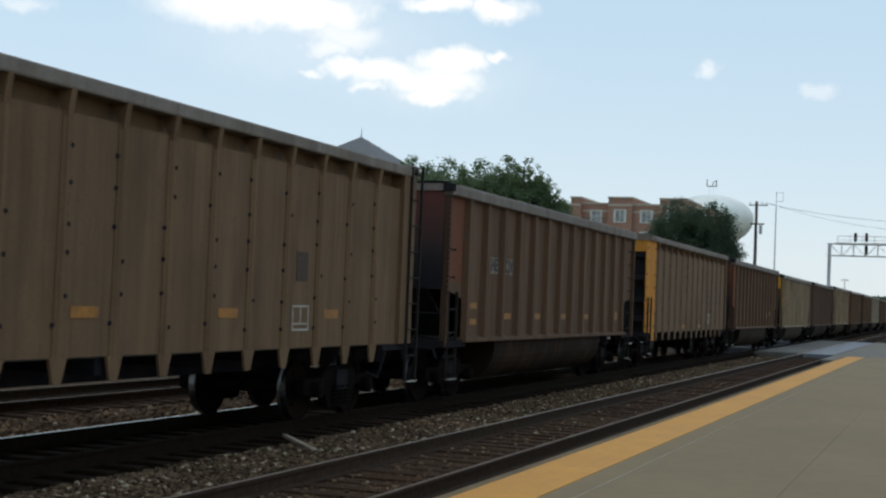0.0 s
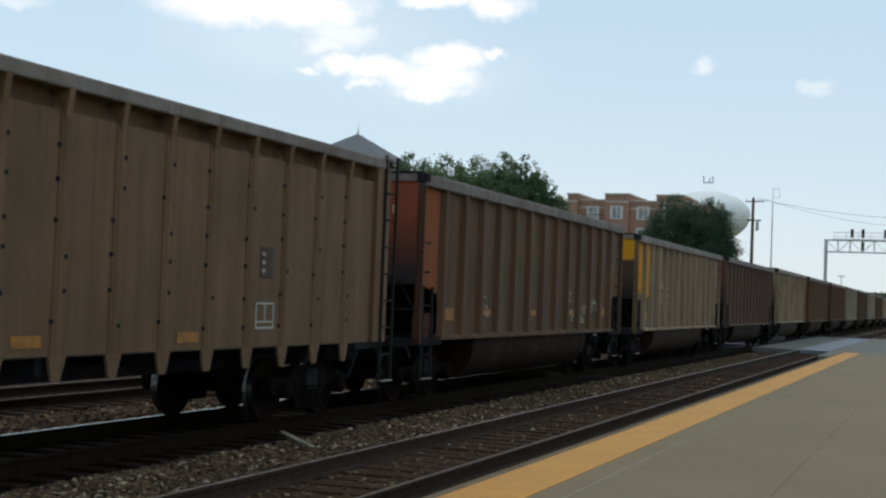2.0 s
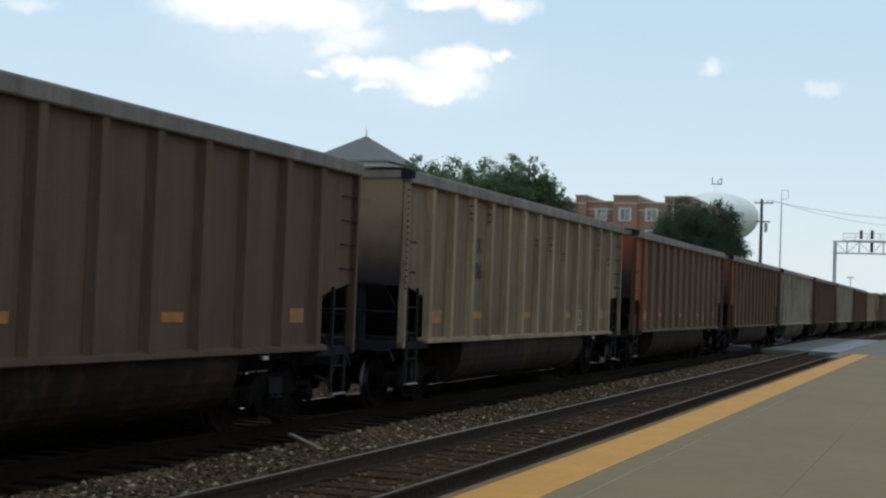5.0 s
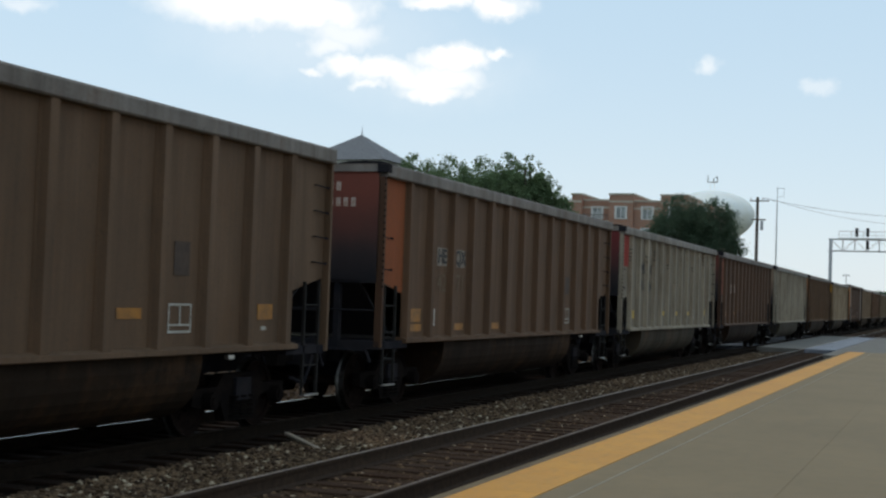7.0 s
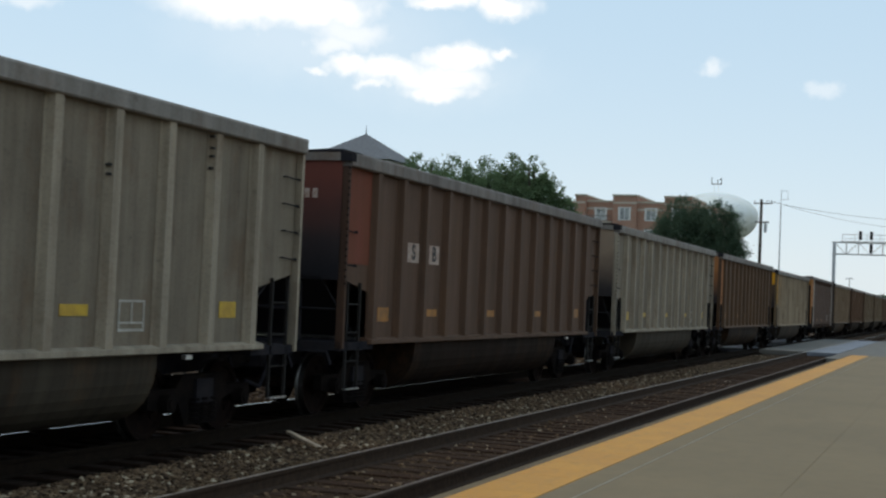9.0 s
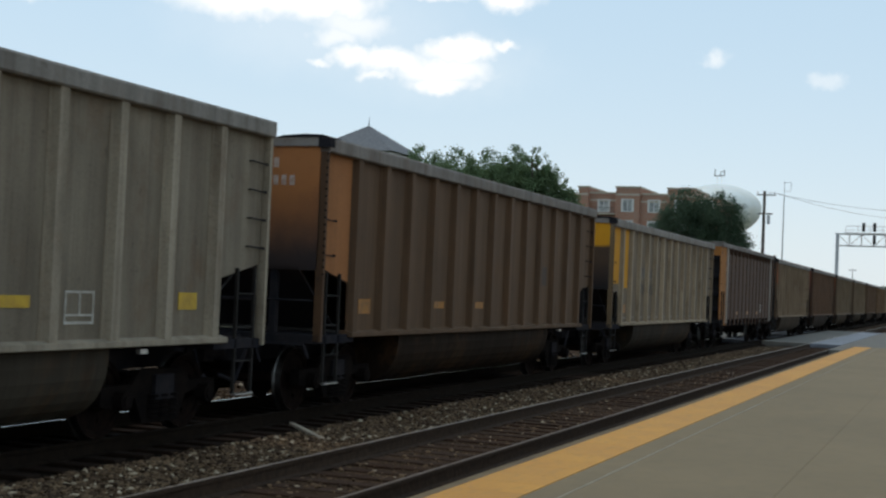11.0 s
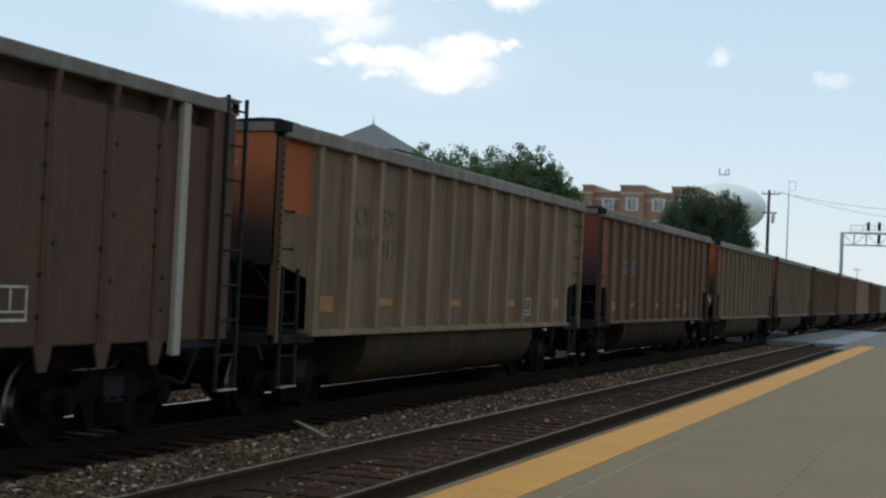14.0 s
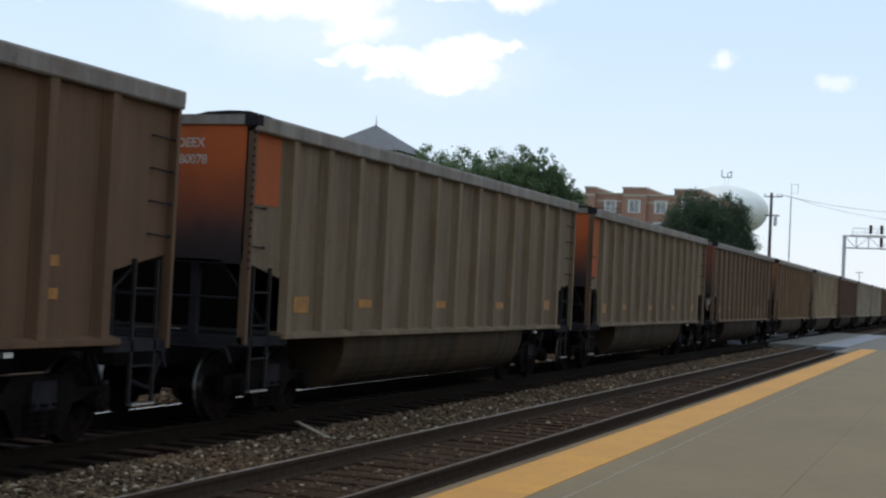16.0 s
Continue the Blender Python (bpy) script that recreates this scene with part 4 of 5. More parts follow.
def dress(n):
    """Colours one car and gives it its own patches, plates and letters."""
    kind, (side, post, end), end2, patch, pw, pz, marks, word = CARS[n]
    car = cars[n]
    rng = random.Random(100 + n)
    end = end2 or end
    for o in car.children:
        base = o.name.split(".")[0]
        o.color = (*{"side_post": post, "gusset": post, "corner_post": tuple(0.12 * v + 0.38 * w for v, w in zip(patch, post)) if patch and n != 9 and kind == "G" and base == "corner_post" and o.data.vertices[0].co.y < 0 else post, "end_sheet": end, "end_beam": end, "corner_sheet": patch or side,
                     "top_chord": tuple(0.3 * v + 0.7 * w for v, w in zip(side, (0.275, 0.255, 0.235))),
                     "end_chord": tuple(0.3 * v + 0.7 * w for v, w in zip(side, (0.275, 0.255, 0.235))),
                     # tub: side colour scaled down, dirt and the shade underneath painted in
                     "tub": tuple((0.3 if n in PALE_TUBS else 0.18) * v for v in side), "side_sill": post}.get(base, side), GRIME_SHADE.get(n, 2.75) / 4 if base == "end_sheet" else 1)
        if base == "side_post" and n == 7 and abs(o.location.y - POSTS[0]) < 0.01:
            o.color = (*(0.8 * v for v in patch), 1)
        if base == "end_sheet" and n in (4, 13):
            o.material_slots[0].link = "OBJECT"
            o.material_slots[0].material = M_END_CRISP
        if kind == "H" and base == "corner_sheet" and o.data.materials[0] == M_PAINT:
            o.color = (*side, 1)
    x = G_SIDE + 0.004 if kind == "G" else H_SIDE + 0.004
    if kind == "G" and patch:
        bm = bmesh.new()
        y1 = -HALF + pw
        ya = min(y1, -HALF + 1.0)
        sweep(bm, [(-HALF + 0.01, max(pz + 0.1, 2.115)), (ya, max(pz + 0.1, 1.90)), (ya, 3.72), (-HALF + 0.01, 3.72)], "x", x - 0.003, x + 0.003)
        if y1 > -HALF + 1.3:
            box(bm, x - 0.003, x + 0.003, -HALF + 1.28, y1, pz, 3.72)
        p = part("colour_patch", bm, M_CLEAN, car, "brightly painted corner patch")
        p.color = (*patch, 1)
    if n == 14:
        for y in (-HALF + 1.38, HALF - 1.1):
            bm = bmesh.new()
            bevelled(bm, H_SIDE - 0.02, H_SIDE + 0.07, y - 0.075, y + 0.075, 0.95, 3.798, 0.012)
            p = part("white_post", bm, M_CLEAN, car, "white-painted vertical post")
            p.color = (0.38, 0.33, 0.28, 1)
    if kind == "G":
        part("retainer_valve", boxes((1.50, 1.56, -HALF + 12.05, -HALF + 12.19, 1.02, 1.07)), M_SILVER, car)
    # reflector plates low on the side
    plate = M_PLATE_YELLOW if n in (9, 11) else M_PLATE
    spots = {0: (5.98, 8.95, 11.92), 2: (6.05, 9.05), 1: (3.45, 5.6, 7.85, 10.0), 8: (1.7, 4.0, 6.3), 9: (6.2, 8.2, 10.3), 12: (4.6, 6.6), 14: (4.3, 7.1, 9.87)}.get(n, (3.7, 6.8, 9.9))
    if n in (4, 13):
        spots = ()
    drop = {8: 0.24, 2: 0.31, 14: 0.24}.get(n, 0.0)
    for s in spots:
        y = -HALF + s
        if kind == "G":
            k = min(POSTS, key=lambda q: abs(q + 0.52 - y))
            y = k + 0.52
        part("reflector_plate", boxes((x, x + 0.005, y - 0.24, y + 0.24, 1.52 - drop, 1.64 - drop)), plate, car)
    if kind == "G":
        y = POSTS[0] + 0.5
        if n != 1:
            part("reflector_plate", boxes((x, x + 0.005, y - 0.22, y + 0.22, 1.44, 1.66)), plate, car)
        y = POSTS[11] + 0.52
        if n not in (8, 12, 13, 16):
            part("reflector_plate", boxes((x, x + 0.005, y - 0.2, y + 0.2, 1.50, 1.70)), plate, car)
    for q, zs in {1: [(1.62, (1.42, 1.72))], 16: [(12.72, (1.57, 1.90))]}.get(n, []):
        for z in zs:
            part("reflector_plate", boxes((x, x + 0.006, -HALF + q - 0.22, -HALF + q + 0.22, z, z + 0.11)), plate, car)
    # data stencil: a white frame with small bars
    y = (POSTS[9] + 0.52) if kind == "G" else -HALF + 10.95
    z = 1.52
    shown = n not in (1, 4, 5, 13, 10, 12, 17, 18)
    st = shown and part("data_stencil", boxes((x, x + 0.005, y - 0.25, y + 0.25, z - 0.17, z - 0.14)), M_WHITE, car, "white inspection stencil frame")
    for a in ((y - 0.25, y + 0.25, z + 0.15, z + 0.175), (y - 0.25, y - 0.225, z - 0.14, z + 0.15), (y + 0.225, y + 0.25, z - 0.14, z + 0.15),
              (y - 0.225, y + 0.225, z - 0.085, z - 0.065), (y - 0.012, y + 0.012, z - 0.065, z + 0.15)):
        if shown:
            part("stencil_bar", boxes((x, x + 0.005, *a)), M_WHITE, st)
    if n in (0, 2, 3, 7, 8, 12, 16, 22, 25):
        block = part("stencil_block", boxes((x, x + 0.005, y - 0.17, y + 0.17, 2.02, 2.42)), M_DARK_PANEL, car, "dark stencilled data panel")
        if n in (2, 16):
            for q in range(3):
                part("stencil_bar", boxes((x + 0.004, x + 0.008, y - 0.13, y - 0.05, 2.08 + 0.11 * q, 2.13 + 0.11 * q)), M_OLD, block)
    for q, w, a, b in {1: [(2.32, 0.045, 1.36, 1.62), (12.9, 0.04, 1.40, 1.62)], 8: [(2.5, 0.035, 1.36, 1.66)],
                       2: [(13.45, 0.06, 1.36, 1.44), (13.45, 0.05, 1.54, 1.62)], 7: [(13.1, 0.07, 1.36, 1.41)], 9: [(7.5, 0.1, 1.50, 1.64)]}.get(n, []):
        part("paint_mark", boxes((x, x + 0.005, -HALF + q - w, -HALF + q + w, a, b)), M_WHITE, car)
    if n in (3, 7):
        p = part("skirt_plate", boxes((1.36, 1.385, -HALF + 0.07, -HALF + 1.04, 1.145, 1.56)), M_CLEAN, car, "dark maroon plate behind the corner ladder")
        p.color = (0.075, 0.026, 0.018, 1)
    if n == 2:
        p = part("fresh_patch", boxes((0.30, 0.92, -HALF - 0.006, -HALF + 0.002, 3.50, 3.77)), M_CLEAN, car, "pale yellow touched-up patch")
        p.color = (0.60, 0.47, 0.10, 1)
        for q in range(9):
            bm = bmesh.new()
            tube(bm, (-1.2 + 0.32 * q, -HALF - 0.02, 3.74), (-1.2 + 0.32 * q, -HALF + 0.01, 3.74), 0.018, 6)
            part("bolt", bm, M_BLACK, car)
    # large marks split by a side post
    for row, (left, right, style) in enumerate(marks):
        z = (2.85 if n in (6, 9, 15) else 2.57) - 0.47 * row
        py = POSTS[3 if n in (4, 13) else 2]
        for text, y in ((left, py - 0.42), (right, py + 0.52)):
            if not text:
                continue
            if style == "plate":
                part("mark_panel", boxes((x, x + 0.004, y - 0.25, y + 0.25, z - 0.16, z + 0.16)), M_OLD if n in (4, 10) else M_DUSTY_PANEL if n in (1, 8, 13, 16) else M_WHITE, car)
            me = lettering(text, 0.35 if style == "plate" else 0.44)
            me.materials.clear()
            me.materials.append(M_GHOST if style == "faded" else M_LETTER)
            part("lettering", me, None, car, "", Matrix.Translation((x + 0.008, y, z)) @ Matrix(((0, 0, 1, 0), (1, 0, 0, 0), (0, 1, 0, 0), (0, 0, 0, 1))))
    if n in (6, 9):
        bm = bmesh.new()
        for p in POSTS:
            if rng.random() < 0.6:
                z = rng.uniform(2.75, 3.35)
                for k in range(rng.choice((2, 3, 4))):
                    box(bm, G_SIDE + 0.02, G_SIDE + 0.08, p - 0.117, p - 0.085, z, z + 0.028)
                    z += rng.choice((0.1, 0.14))
        tagged(part("weld_marks", bm, M_LETTER, car), kind="stuff")
    if n in (4, 13):
        for p in POSTS[:-1]:
            part("sill_strip", boxes((x, x + 0.005, p + 0.24, p + 0.8, 1.28, 1.335)), M_DUSTY_PANEL, car)
    if n == 3:
        for k in range(16):
            y, z = POSTS[rng.choice((2, 8, 9, 10, 11))] + rng.uniform(0.2, 0.8), rng.uniform(1.35, 1.95)
            bm = bmesh.new()
            a, w = rng.uniform(0, 6.28), rng.uniform(0.06, 0.15)
            pts = [(x + 0.003, y + w * math.cos(a + q * 0.7), z + w * math.sin(a + q * 0.7)) for q in range(rng.choice((4, 5, 7)))]
            pipe(bm, pts, 0.012, 4)
            part("paint_scribble", bm, M_WHITE, car)
    # mark on the end sheet
    if kind == "G" and patch:
        if n in (3, 8, 10, 12, 16, 18):
            for i in range(2):
                for j in range(4 + 2 * i):
                    w = 0.30 + j * 0.13
                    part("mark_bar", boxes((w, w + 0.08, -HALF - 0.006, -HALF - 0.001, 3.50 - 0.25 * i, 3.64 - 0.25 * i)), M_OLD, car)
        a = {4: "TILX 10136", 9: "MBKX 45034", 7: "DEEX 990844", 15: "DEEX 060017", 17: "DEEX 980078"}.get(n)
        if a:
            words = [a] if n == 4 else a.split()
            for i, text in enumerate(words):
                me = lettering(text, 0.19 if n == 7 else 0.165)
                me.materials.clear()
                me.materials.append(M_LETTER if n == 4 else M_OLD)
                part("lettering", me, None, car, "", Matrix.Translation((0.62 if n != 4 else 0.42, -HALF - 0.006, 3.56 - 0.21 * i)) @ Matrix(((1, 0, 0, 0), (0, 0, -1, 0), (0, 1, 0, 0), (0, 0, 0, 1))))
    shape = "bathtub coal gondola with posted sides" if kind == "G" else "flat-bottomed coal car with ribbed flush sides"
    tagged(car, f"{word} {shape}, rolling past", "railcar", "cars of the coal train")


first = {}
for n, spec in sorted(CARS.items()):
    kind = spec[0]
    if kind not in first:
        first[kind] = cars[n] = make_tub_car() if kind == "G" else make_rib_car()
    else:
        cars[n] = copy_thing(first[kind], Matrix.Identity(4))
for n in sorted(cars):
    dress(n)


def car_pose(n, t):
    return pose(XF, (n + FIRST) * PITCH + HALF + NUDGE.get(n, 0) - SPEED * t, 0)


for n, car in cars.items():
    car.matrix_basis = car_pose(n, 0)
    car.scale.z = TALL.get(n, 1.0)

# ---- beyond the tracks ----


def make_tree(x, y, height, spread, seed, material, label, foot=0.3, leaves=30000, droop=0):
    """Tapered trunk, forking limbs, and a crown of small leaves on many twig tufts inside a lobed outline."""
    rng = random.Random(seed)
    r = np.random.RandomState(seed)
    tree = tagged(new("tree"), label, "tree")
    tree.location = (x, y, -0.62)
    h0 = height * foot
    mid, tall = h0 + (height - h0) * 0.46, (height - h0) * 0.54
    bm = bmesh.new()
    tube(bm, (0, 0, -0.2), (0.1, 0, h0), height * 0.028, 10, height * 0.02)
    tube(bm, (0.1, 0, h0), (0.0, 0.1, height * 0.8), height * 0.02, 8, height * 0.006)
    tufts = []
    for i in range(340):
        d = Vector((rng.gauss(0, 1), rng.gauss(0, 1), rng.gauss(0, 1))).normalized()
        lobe = 1 + 0.14 * noise.noise((d.x * 1.7 + seed, d.y * 1.7, d.z * 1.7)) + 0.10 * noise.noise((d.x * 4, d.y * 4 + seed, d.z * 4))
        q = lobe * rng.uniform(0.35, 1.0) ** 0.5
        wide = spread * (1.0 if d.z > -0.3 else 0.85)
        c = Vector((d.x * wide * q, d.y * wide * q, mid + d.z * tall * q))
        tufts.append((c, spread * rng.uniform(0.08, 0.16), 1.0))
        if i < 34:
            a = Vector((0.05, 0, h0 + (height * 0.75 - h0) * rng.random() * 0.8))
            pipe(bm, [a, a.lerp(c, 0.5) + Vector((0, 0, 0.04 * height)), c], height * 0.006, 5)
    for i in range(22):
        # loose sprigs that break the outline at the top
        a, u = rng.uniform(0, 6.283), rng.uniform(0, 0.8)
        tufts.append((Vector((spread * u * math.cos(a), spread * u * math.sin(a), mid + tall * (math.sqrt(1 - u * u) * 1.0 + rng.uniform(0.0, 0.13)))), spread * 0.055, 1.6))
    for i in range(droop):
        a = Vector((spread * rng.uniform(0.75, 0.95), rng.uniform(-0.6, 0.6), mid - tall * rng.uniform(0.1, 0.75)))
        tip = a + Vector((rng.uniform(1.1, 2.1), rng.uniform(-0.4, 0.4), rng.uniform(-0.75, 0.05)))
        pipe(bm, [Vector((0.1, 0, h0 + 0.3 * tall)), a, tip], height * 0.004, 5)
        for q in (0.1, 0.35, 0.6, 0.85, 1.05):
            tufts.append((a.lerp(tip, q), 0.27 * (1.25 - q), 0.55))
    part("trunk", bm, M_BARK, tree)
    size = np.array([q for _, q, _ in tufts])
    pick = r.choice(len(tufts), leaves, p=size ** 1.6 / (size ** 1.6).sum())
    cs, rr = np.array([tuple(c) for c, _, _ in tufts])[pick], size[pick][:, None]
    up = np.array([q for _, _, q in tufts])[pick][:, None]
    m = leaves

    def unit(v):
        return v / (np.linalg.norm(v, axis=1, keepdims=True) + 1e-9)
    p = cs + r.normal(size=(m, 3)) * rr * 0.85 * np.concatenate([np.ones((m, 2)), 0.8 * up], 1)
    u = unit(r.normal(size=(m, 3)) * np.array([1, 1, 0.6]))
    v = unit(np.cross(u, r.normal(size=(m, 3))))
    w = np.cross(u, v)
    sz = (0.05 + 0.07 * r.rand(m, 1)) * height / 11
    quad = np.stack([p - u * sz, p + v * sz * 0.55 + w * sz * 0.15, p + u * sz, p - v * sz * 0.55 + w * sz * 0.15], 1)
    verts = quad.reshape(-1, 3).tolist()
    k = np.arange(m)[:, None] * 4
    faces = np.concatenate([k + np.array([[0, 1, 2]]), k + np.array([[0, 2, 3]])]).tolist()
    tagged(soup("crown", verts, faces, material, tree), kind="stuff")
    return tree


make_tree(-38.2, 95, 12.4, 2.9, 11, M_LEAF, "broad leafy green tree beside a grey-roofed tower", leaves=34000)
make_tree(-35.2, 94, 12.2, 2.9, 12, M_LEAF, "leafy green tree in a dense row", leaves=36000)
make_tree(-32.4, 93, 11.9, 2.8, 13, M_LEAF, "leafy green tree in a dense row", leaves=36000)
make_tree(-29.9, 92, 12.0, 2.5, 18, M_LEAF, "leafy green tree with loose sprigs on top", leaves=34000)
make_tree(-28.2, 91, 12.0, 1.8, 17, M_LEAF, "slim leafy green tree in the row", leaves=24000)
make_tree(-26.9, 92, 10.6, 1.9, 14, M_LEAF, "lower leafy green tree at the row's end", 0.2, leaves=24000)
make_tree(-24.9, 130, 12.3, 3.6, 15, M_LEAF_DARK, "dark green spreading tree before a water tank", 0.2, leaves=46000)
make_tree(-21.5, 129, 12.1, 2.8, 16, M_LEAF_DARK, "dark green tree with drooping side limbs", 0.2, leaves=36000, droop=12)

verts, faces = [], []
r = np.random.RandomState(21)
for i in range(16000):
    x = -70 + 190 * r.rand()
    y = 470 + 40 * r.rand()
    top = 8.8 + 2.2 * noise.noise((x * 0.06, 0, 3)) + 1.4 * noise.noise((x * 0.3, 0, 8))
    z = -0.6 + top * r.rand() ** 0.7
    u = r.normal(size=3) * 0.55
    v = r.normal(size=3) * 0.55
    k = len(verts)
    verts += [(x - u[0], y - u[1], z - u[2]), (x + v[0], y + v[1], z + v[2]), (x + u[0], y + u[1], z + u[2]), (x - v[0], y - v[1], z - v[2])]
    faces += [(k, k + 1, k + 2), (k, k + 2, k + 3)]
tagged(soup("distant_trees", verts, faces, M_LEAF_DARK), "hazy distant belt of trees on the horizon", "woods", kind="stuff")

# tower with a hipped roof
tower = tagged(new("tower_building"), "pale tower with a grey hipped roof and finial", "building")
tower.location = (-45.1, 100, -0.62)
part("wall", boxes((-3.0, 3.0, -3.0, 3.0, 0, 12.7)), M_CREAM, tower)
part("cornice", boxes((-3.3, 3.3, -3.3, 3.3, 12.45, 12.85)), M_FRAME, tower)
bm = bmesh.new()
b4 = [bm.verts.new(p) for p in ((-3.7, -3.7, 12.85), (3.7, -3.7, 12.85), (3.7, 3.7, 12.85), (-3.7, 3.7, 12.85))]
t1 = bm.verts.new((0, 0, 15.25))
for i in range(4):
    bm.faces.new((b4[i], b4[(i + 1) % 4], t1))
bm.faces.new(b4[::-1])
roof = part("roof", bm, M_ROOF, tower, "grey shingled hipped roof")
bm = bmesh.new()
tube(bm, (0, 0, 15.1), (0, 0, 15.5), 0.08, 8, 0.05)
tube(bm, (0, 0, 15.5), (0, 0, 16.0), 0.04, 6, 0.01)
part("finial", bm, M_GALV, roof)
for k in (-1.7, 1.7):
    w = part("window", boxes((k - 0.6, k + 0.6, -3.03, -2.95, 9.6, 11.4)), M_GLASS, tower)
    part("window_frame", boxes((k - 0.7, k + 0.7, -3.06, -2.98, 11.4, 11.52), (k - 0.7, k + 0.7, -3.06, -2.98, 9.48, 9.6), (k - 0.7, k - 0.6, -3.06, -2.98, 9.6, 11.4), (k + 0.6, k + 0.7, -3.06, -2.98, 9.6, 11.4)), M_FRAME, w)

# brick apartment building
apt = tagged(new("apartment_building"), "red brick apartment building with cream bands and balconies", "building")
apt.location = (0, 220, -0.62)
BAYS = [(-72.0, -66.5, 19.6, 0.0), (-66.5, -60.4, 19.0, 1.2), (-60.4, -58.7, 20.1, 0.0), (-58.7, -53.9, 19.2, 1.2), (-53.9, -49.9, 20.1, -0.4), (-49.9, -45.4, 19.0, 0.3), (-45.4, -41.0, 20.0, 0.0), (-41.0, -37.0, 18.6, 0.9)]
for a, b, top, setback in BAYS:
    part("wall", boxes((a + 0.003, b - 0.003, setback, 14, 0, top)), M_BRICK, apt)
    part("coping", boxes((a - 0.12, b + 0.12, setback - 0.14, 13.9, top, top + 0.28)), M_CREAM, apt)
    part("stone_band", boxes((a + 0.004, b - 0.004, setback - 0.06, setback + 0.01, top - 1.25, top - 0.95)), M_CREAM, apt)
    mid = (a + b) / 2
    cols = (mid,) if b - a < 5 else (a + 1.5, b - 1.5)
    if b - a < 2.5:
        cols = ()
    for storey in range(5):
        z = 2.0 + 3.55 * storey
        for x in cols:
            w = part("window", boxes((x - 0.85, x + 0.85, setback - 0.02, setback + 0.05, z, z + 2.0)), M_GLASS, apt)
            part("window_frame", boxes((x - 1.05, x - 0.72, setback - 0.07, setback + 0.02, z - 0.08, z + 2.08), (x + 0.72, x + 1.05, setback - 0.07, setback + 0.02, z - 0.08, z + 2.08),
                                       (x - 0.8, x + 0.8, setback - 0.07, setback + 0.02, z + 1.92, z + 2.08), (x - 0.8, x + 0.8, setback - 0.07, setback + 0.02, z - 0.08, z + 0.08),
                                       (x - 0.05, x + 0.05, setback - 0.06, setback + 0.02, z + 0.08, z + 1.92)), M_FRAME, w)
        if setback > 1:
            bal = part("balcony", boxes((a + 0.2, b - 0.2, -0.1, setback - 0.01, z - 0.5, z - 0.3)), M_CREAM, apt)
            bm = boxes((a + 0.25, b - 0.25, -0.08, -0.03, z + 0.6, z + 0.67))
            xx = a + 0.3
            while xx < b - 0.25:
                box(bm, xx - 0.02, xx + 0.02, -0.07, -0.04, z - 0.3, z + 0.6)
                xx += 0.3
            part("railing", bm, M_BALCONY, bal)

# water tank
tank = tagged(new("water_tower"), "white rounded water tower rising behind trees", "water tower")
tank.location = (-59.0, 350, -0.62)
bm = bmesh.new()
bmesh.ops.create_uvsphere(bm, u_segments=48, v_segments=28, radius=1)
for v in bm.verts:
    v.co = (v.co.x * 10.8, v.co.y * 10.8, 25.8 + v.co.z * (5.9 if v.co.z > 0 else 7.2))
for fc in bm.faces:
    fc.smooth = True
part("bowl", bm, M_TANK, tank)
bm = bmesh.new()
tube(bm, (0, 0, 0), (0, 0, 4), 4.6, 32, 2.4)
tube(bm, (0, 0, 4), (0, 0, 19), 2.4, 32, 3.2)
part("pedestal", bm, M_TANK, tank)
bm = bmesh.new()
for x in (-0.5, 0.5):
    tube(bm, (x, 0, 30.9), (x, 0, 34.0), 0.05, 6)
part("antenna_mast", bm, M_TANK, tank)
bm = bmesh.new()
tube(bm, (-1.25, 0, 33.95), (1.25, 0, 33.95), 0.12, 6)
for x, z in ((-1.2, 35.7), (1.2, 35.5), (0.3, 34.9)):
    tube(bm, (x, 0, 33.9), (x, 0, z), 0.11, 6)
tube(bm, (0.3, 0, 34.9), (1.2, 0, 35.4), 0.09, 6)
part("antenna_rack", bm, M_BALCONY, tank)

# utility pole with its cables
pole = tagged(new("utility_pole"), "weathered wooden utility pole with crossarms and insulators", "utility pole")
pole.location = (-17.65, 130, -0.62)
bm = bmesh.new()
tube(bm, (0, 0, -0.5), (0, 0, 12.8), 0.19, 10, 0.13)
part("pole_shaft", bm, M_WOODPOLE, pole)
part("crossarm", boxes((-0.7, 1.05, -0.14, -0.05, 12.38, 12.48)), M_WOODPOLE, pole)
part("crossarm", boxes((-0.5, 0.8, -0.15, -0.05, 10.6, 10.73)), M_WOODPOLE, pole)
for x in (-0.6, 0.5, 0.95):
    bm = bmesh.new()
    tube(bm, (x, -0.1, 12.5), (x, -0.1, 12.72), 0.055, 8, 0.04)
    part("insulator", bm, M_GALV, pole)
bm = bmesh.new()
tube(bm, (0.45, -0.1, 9.7), (0.45, -0.1, 10.55), 0.15, 12)
part("transformer", bm, M_GALV, pole)
other = copy_thing(pole, pose(12, 134, -0.62))


def cable(a, b, sag, radius=0.02):
    a, b = Vector(a), Vector(b)
    bm = bmesh.new()
    pts = [a.lerp(b, i / 16) - Vector((0, 0, sag * 4 * (i / 16) * (1 - i / 16))) for i in range(17)]
    pipe(bm, pts, radius)
    return tagged(part("cable", bm, M_WIRE), "thin black overhead cable between two poles", "cable", "overhead cables")


cable((-17.1, 129.9, 12.05), (11.5, 134, 12.0), 1.5, 0.016)
cable((-16.5, 129.9, 12.0), (12.5, 134, 12.0), 2.3, 0.013)

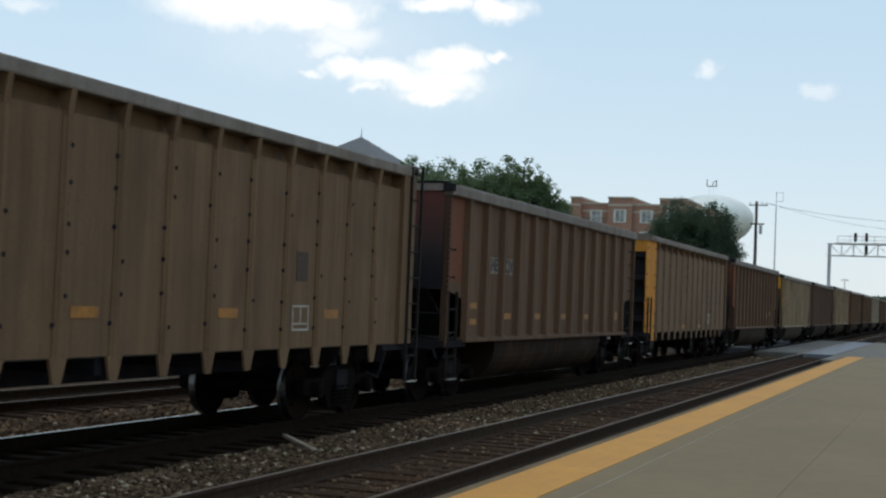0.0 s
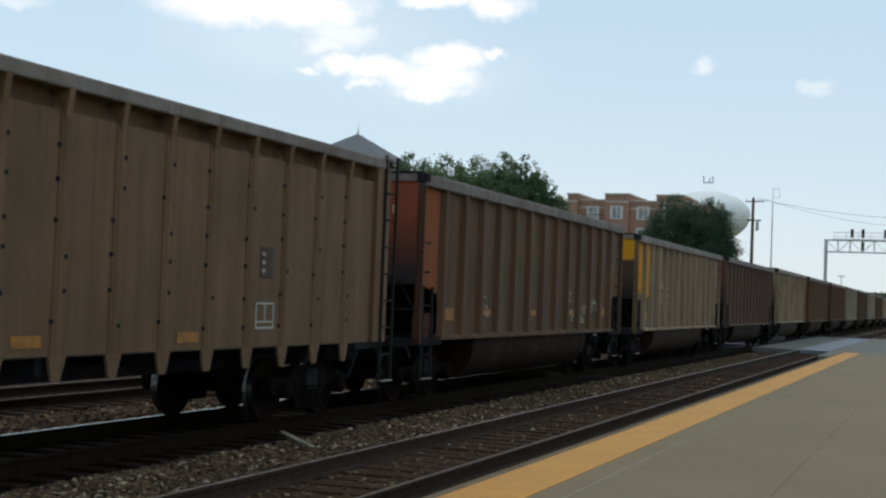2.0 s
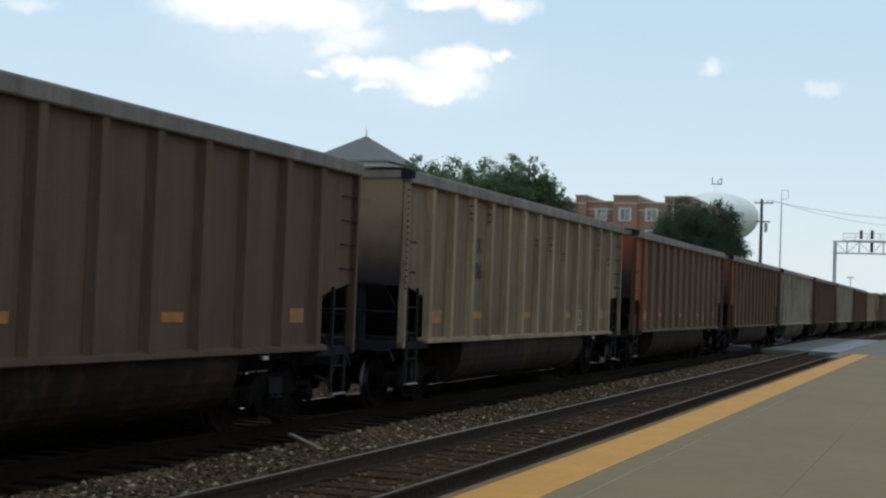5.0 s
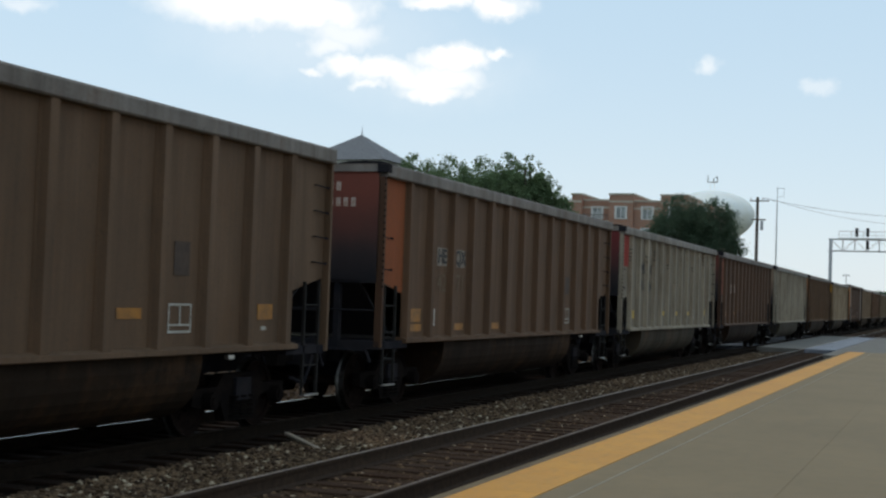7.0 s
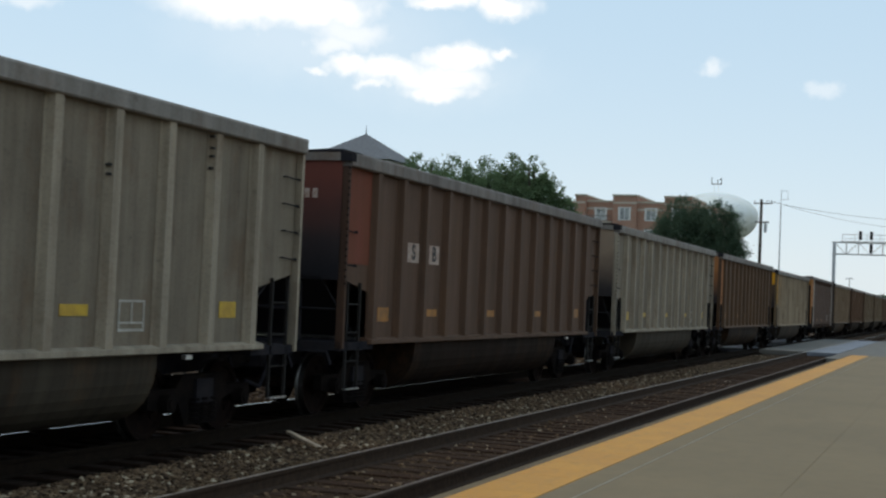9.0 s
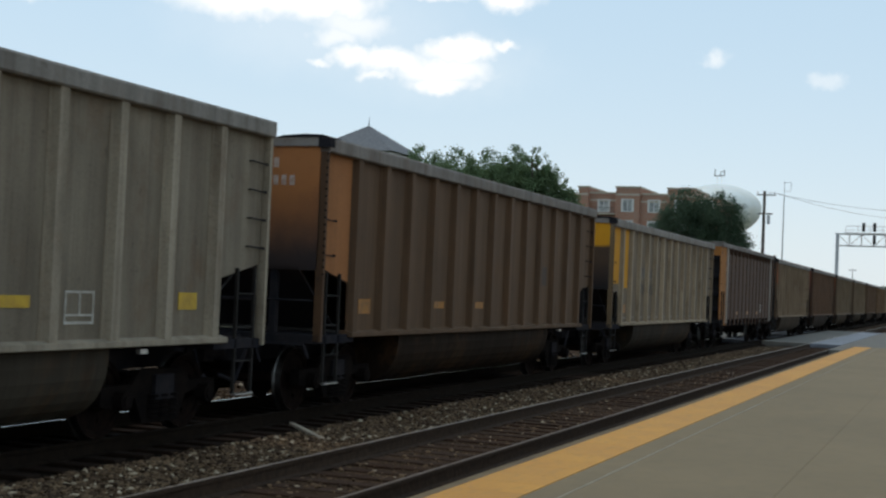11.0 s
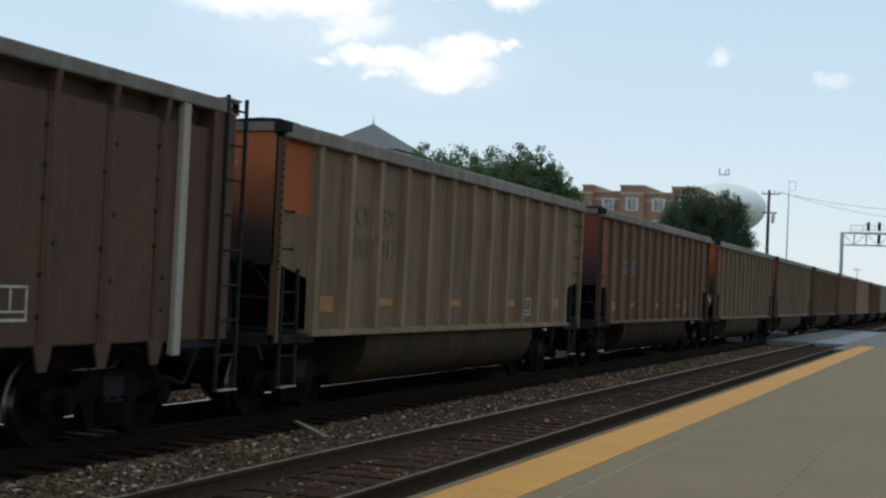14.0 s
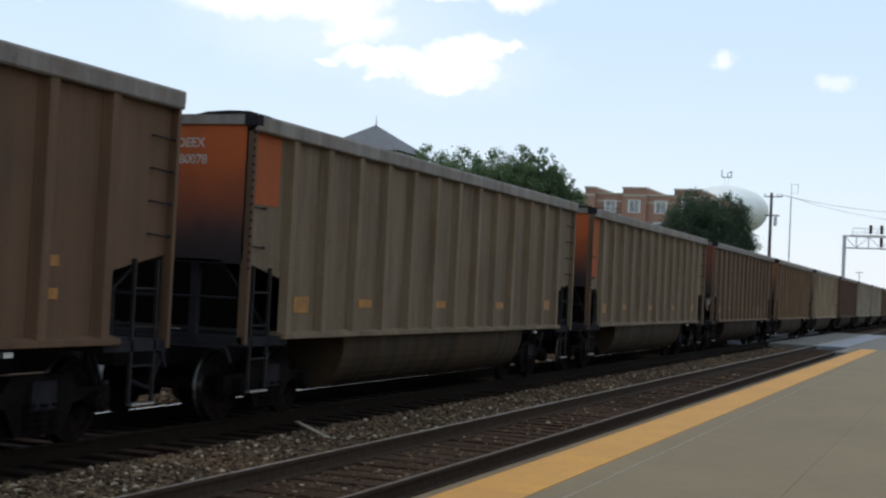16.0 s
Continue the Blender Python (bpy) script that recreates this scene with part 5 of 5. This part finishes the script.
mast = tagged(new("radio_mast"), "slender pale radio mast with a small antenna", "mast")
mast.location = (-19.5, 160, -0.62)
bm = bmesh.new()
tube(bm, (0, 0, 0), (0, 0, 14.6), 0.11, 8, 0.06)
part("mast_shaft", bm, M_GALV, mast)
bm = bmesh.new()
tube(bm, (0, 0, 14.5), (0, 0, 16.3), 0.03, 6)
for z in (15.2, 16.2):
    tube(bm, (-0.1, 0, z), (0.75, 0, z), 0.025, 6)
tube(bm, (0.75, 0, 15.2), (0.75, 0, 16.2), 0.025, 6)
part("antenna", bm, M_GALV, mast)

# leafless shrub and a far lamp post by the tracks
shrub = tagged(new("bare_tree"), "small leafless grey-brown tree behind the train", "tree")
shrub.location = (-17.6, 184, -0.62)
rs = random.Random(5)
bm = bmesh.new()
tube(bm, (0, 0, 0), (0, 0, 4.2), 0.13, 6, 0.07)
part("trunk", bm, M_BARK, shrub)
for i in range(26):
    a, u = rs.uniform(0, 6.283), rs.uniform(2.2, 4.2)
    bm = bmesh.new()
    ln = rs.uniform(1.2, 2.6)
    q = Vector((math.cos(a) * ln * 0.55, math.sin(a) * ln * 0.55, u + ln))
    pipe(bm, [(0, 0, u), q * 0.5 + Vector((0.05, 0.02, u * 0.5)), q, q + Vector((rs.uniform(-0.3, 0.3), 0.1, 0.4))], 0.02, 4)
    part("twig", bm, M_BARK, shrub)
lamp_post = tagged(new("lamp_post"), "distant slim grey lamp post with a cross arm", "lamp post")
lamp_post.location = (-19.1, 262, -0.62)
bm = bmesh.new()
tube(bm, (0, 0, 0), (0, 0, 9.0), 0.12, 8, 0.07)
part("post", bm, M_GALV, lamp_post)
part("lamp_arm", boxes((-0.5, 0.5, -0.05, 0.05, 8.85, 8.95)), M_GALV, lamp_post)
for k in (-0.5, 0.5):
    bm = bmesh.new()
    bevelled(bm, k - 0.2, k + 0.2, -0.12, 0.12, 8.72, 8.86, 0.03)
    part("lamp_head", bm, M_GALV, lamp_post)

# signal bridge over the tracks
bridge = tagged(new("signal_bridge"), "grey steel lattice signal bridge spanning the tracks", "signal bridge")
bridge.location = (0, 205, 0)
BX0, BX1, BZ0, BZ1 = -17.2, 3.0, 10.35, 12.05
for x in (BX0, BX1):
    bm = boxes((x - 0.17, x + 0.17, -0.9, -0.72, -0.6, BZ1), (x - 0.17, x + 0.17, 0.72, 0.9, -0.6, BZ1))
    for k in range(7):
        z = 0.4 + k * 1.5
        tube(bm, (x, -0.8, z), (x, 0.8, z + 1.5), 0.05, 5)
    part("column", bm, M_GALV, bridge)
for y in (-0.8, 0.8):
    for z in (BZ0, BZ1):
        part("chord", boxes((BX0 - 0.3, BX1 + 0.3, y - 0.06, y + 0.06, z - 0.065, z + 0.065)), M_GALV, bridge)
    k = 0
    x = BX0
    while x < BX1 - 0.1:
        bm = bmesh.new()
        za, zb = (BZ0, BZ1) if k % 2 else (BZ1, BZ0)
        tube(bm, (x, y, za), (x + 1.68, y, zb), 0.028, 5)
        tube(bm, (x, y, BZ0), (x, y, BZ1), 0.045, 5)
        part("brace", bm, M_GALV, bridge)
        x += 1.68
        k += 1
bm = bmesh.new()
for y in (-1.3,):
    tube(bm, (BX0 + 1.2, y, BZ1 + 1.1), (BX1, y, BZ1 + 1.1), 0.045, 5)
    tube(bm, (BX0 + 1.2, y, BZ1 + 0.55), (BX1, y, BZ1 + 0.55), 0.03, 5)
    x = BX0 + 1.2
    while x < BX1:
        tube(bm, (x, y, BZ1), (x, y, BZ1 + 1.1), 0.035, 5)
        x += 1.7
part("guard_rail", bm, M_GALV, bridge)
part("walkway_grating", boxes((BX0 + 1.0, BX1, -1.4, -0.85, BZ1 + 0.12, BZ1 + 0.18)), M_GALV, bridge)


def signal_head(x, z):
    """Back plate, hood and three lamp units."""
    s = part("signal_head", boxes((x - 0.21, x + 0.21, -1.75, -1.6, z - 0.62, z + 0.62)), M_SIGNAL, bridge, "black signal head with hooded lenses")
    for k in (-0.38, 0.0, 0.38):
        bm = bmesh.new()
        tube(bm, (x, -1.75, z + k), (x, -2.05, z + k), 0.15, 10, 0.17)
        part("hood", bm, M_SIGNAL, s)
    bm = bmesh.new()
    tube(bm, (x, -1.6, z), (x, -0.8, z), 0.05, 6)
    part("bracket", bm, M_SIGNAL, s)


signal_head(-13.5, 13.0)
signal_head(-12.0, 13.0)
signal_head(-12.0, 11.2)
signal_head(-8.9, 13.0)


def motions():
    """The train rolls by at an even pace and its wheels turn."""
    for n, car in cars.items():
        walk(car, [(t, car_pose(n, t)) for t in (0, 4, 8, 12, 16)])
    turn = math.degrees(SPEED / R_WHEEL)
    frames = [k / FPS for k in range(int(16 * FPS) + 1)]
    done = {}
    for car in cars.values():
        for truck in car.children:
            if not truck.name.startswith("truck"):
                continue
            for w in truck.children:
                if not w.name.startswith("wheelset"):
                    continue
                key = round(w.location.y, 2)
                if key not in done:
                    walk(w, [(t, pose(0, key, R_WHEEL, turn * t)) for t in frames])
                    done[key] = w
                else:
                    w.rotation_mode = "QUATERNION"
                    data = w.animation_data_create()
                    data.action = done[key].animation_data.action
                    data.action_slot = done[key].animation_data.action_slot


motions()
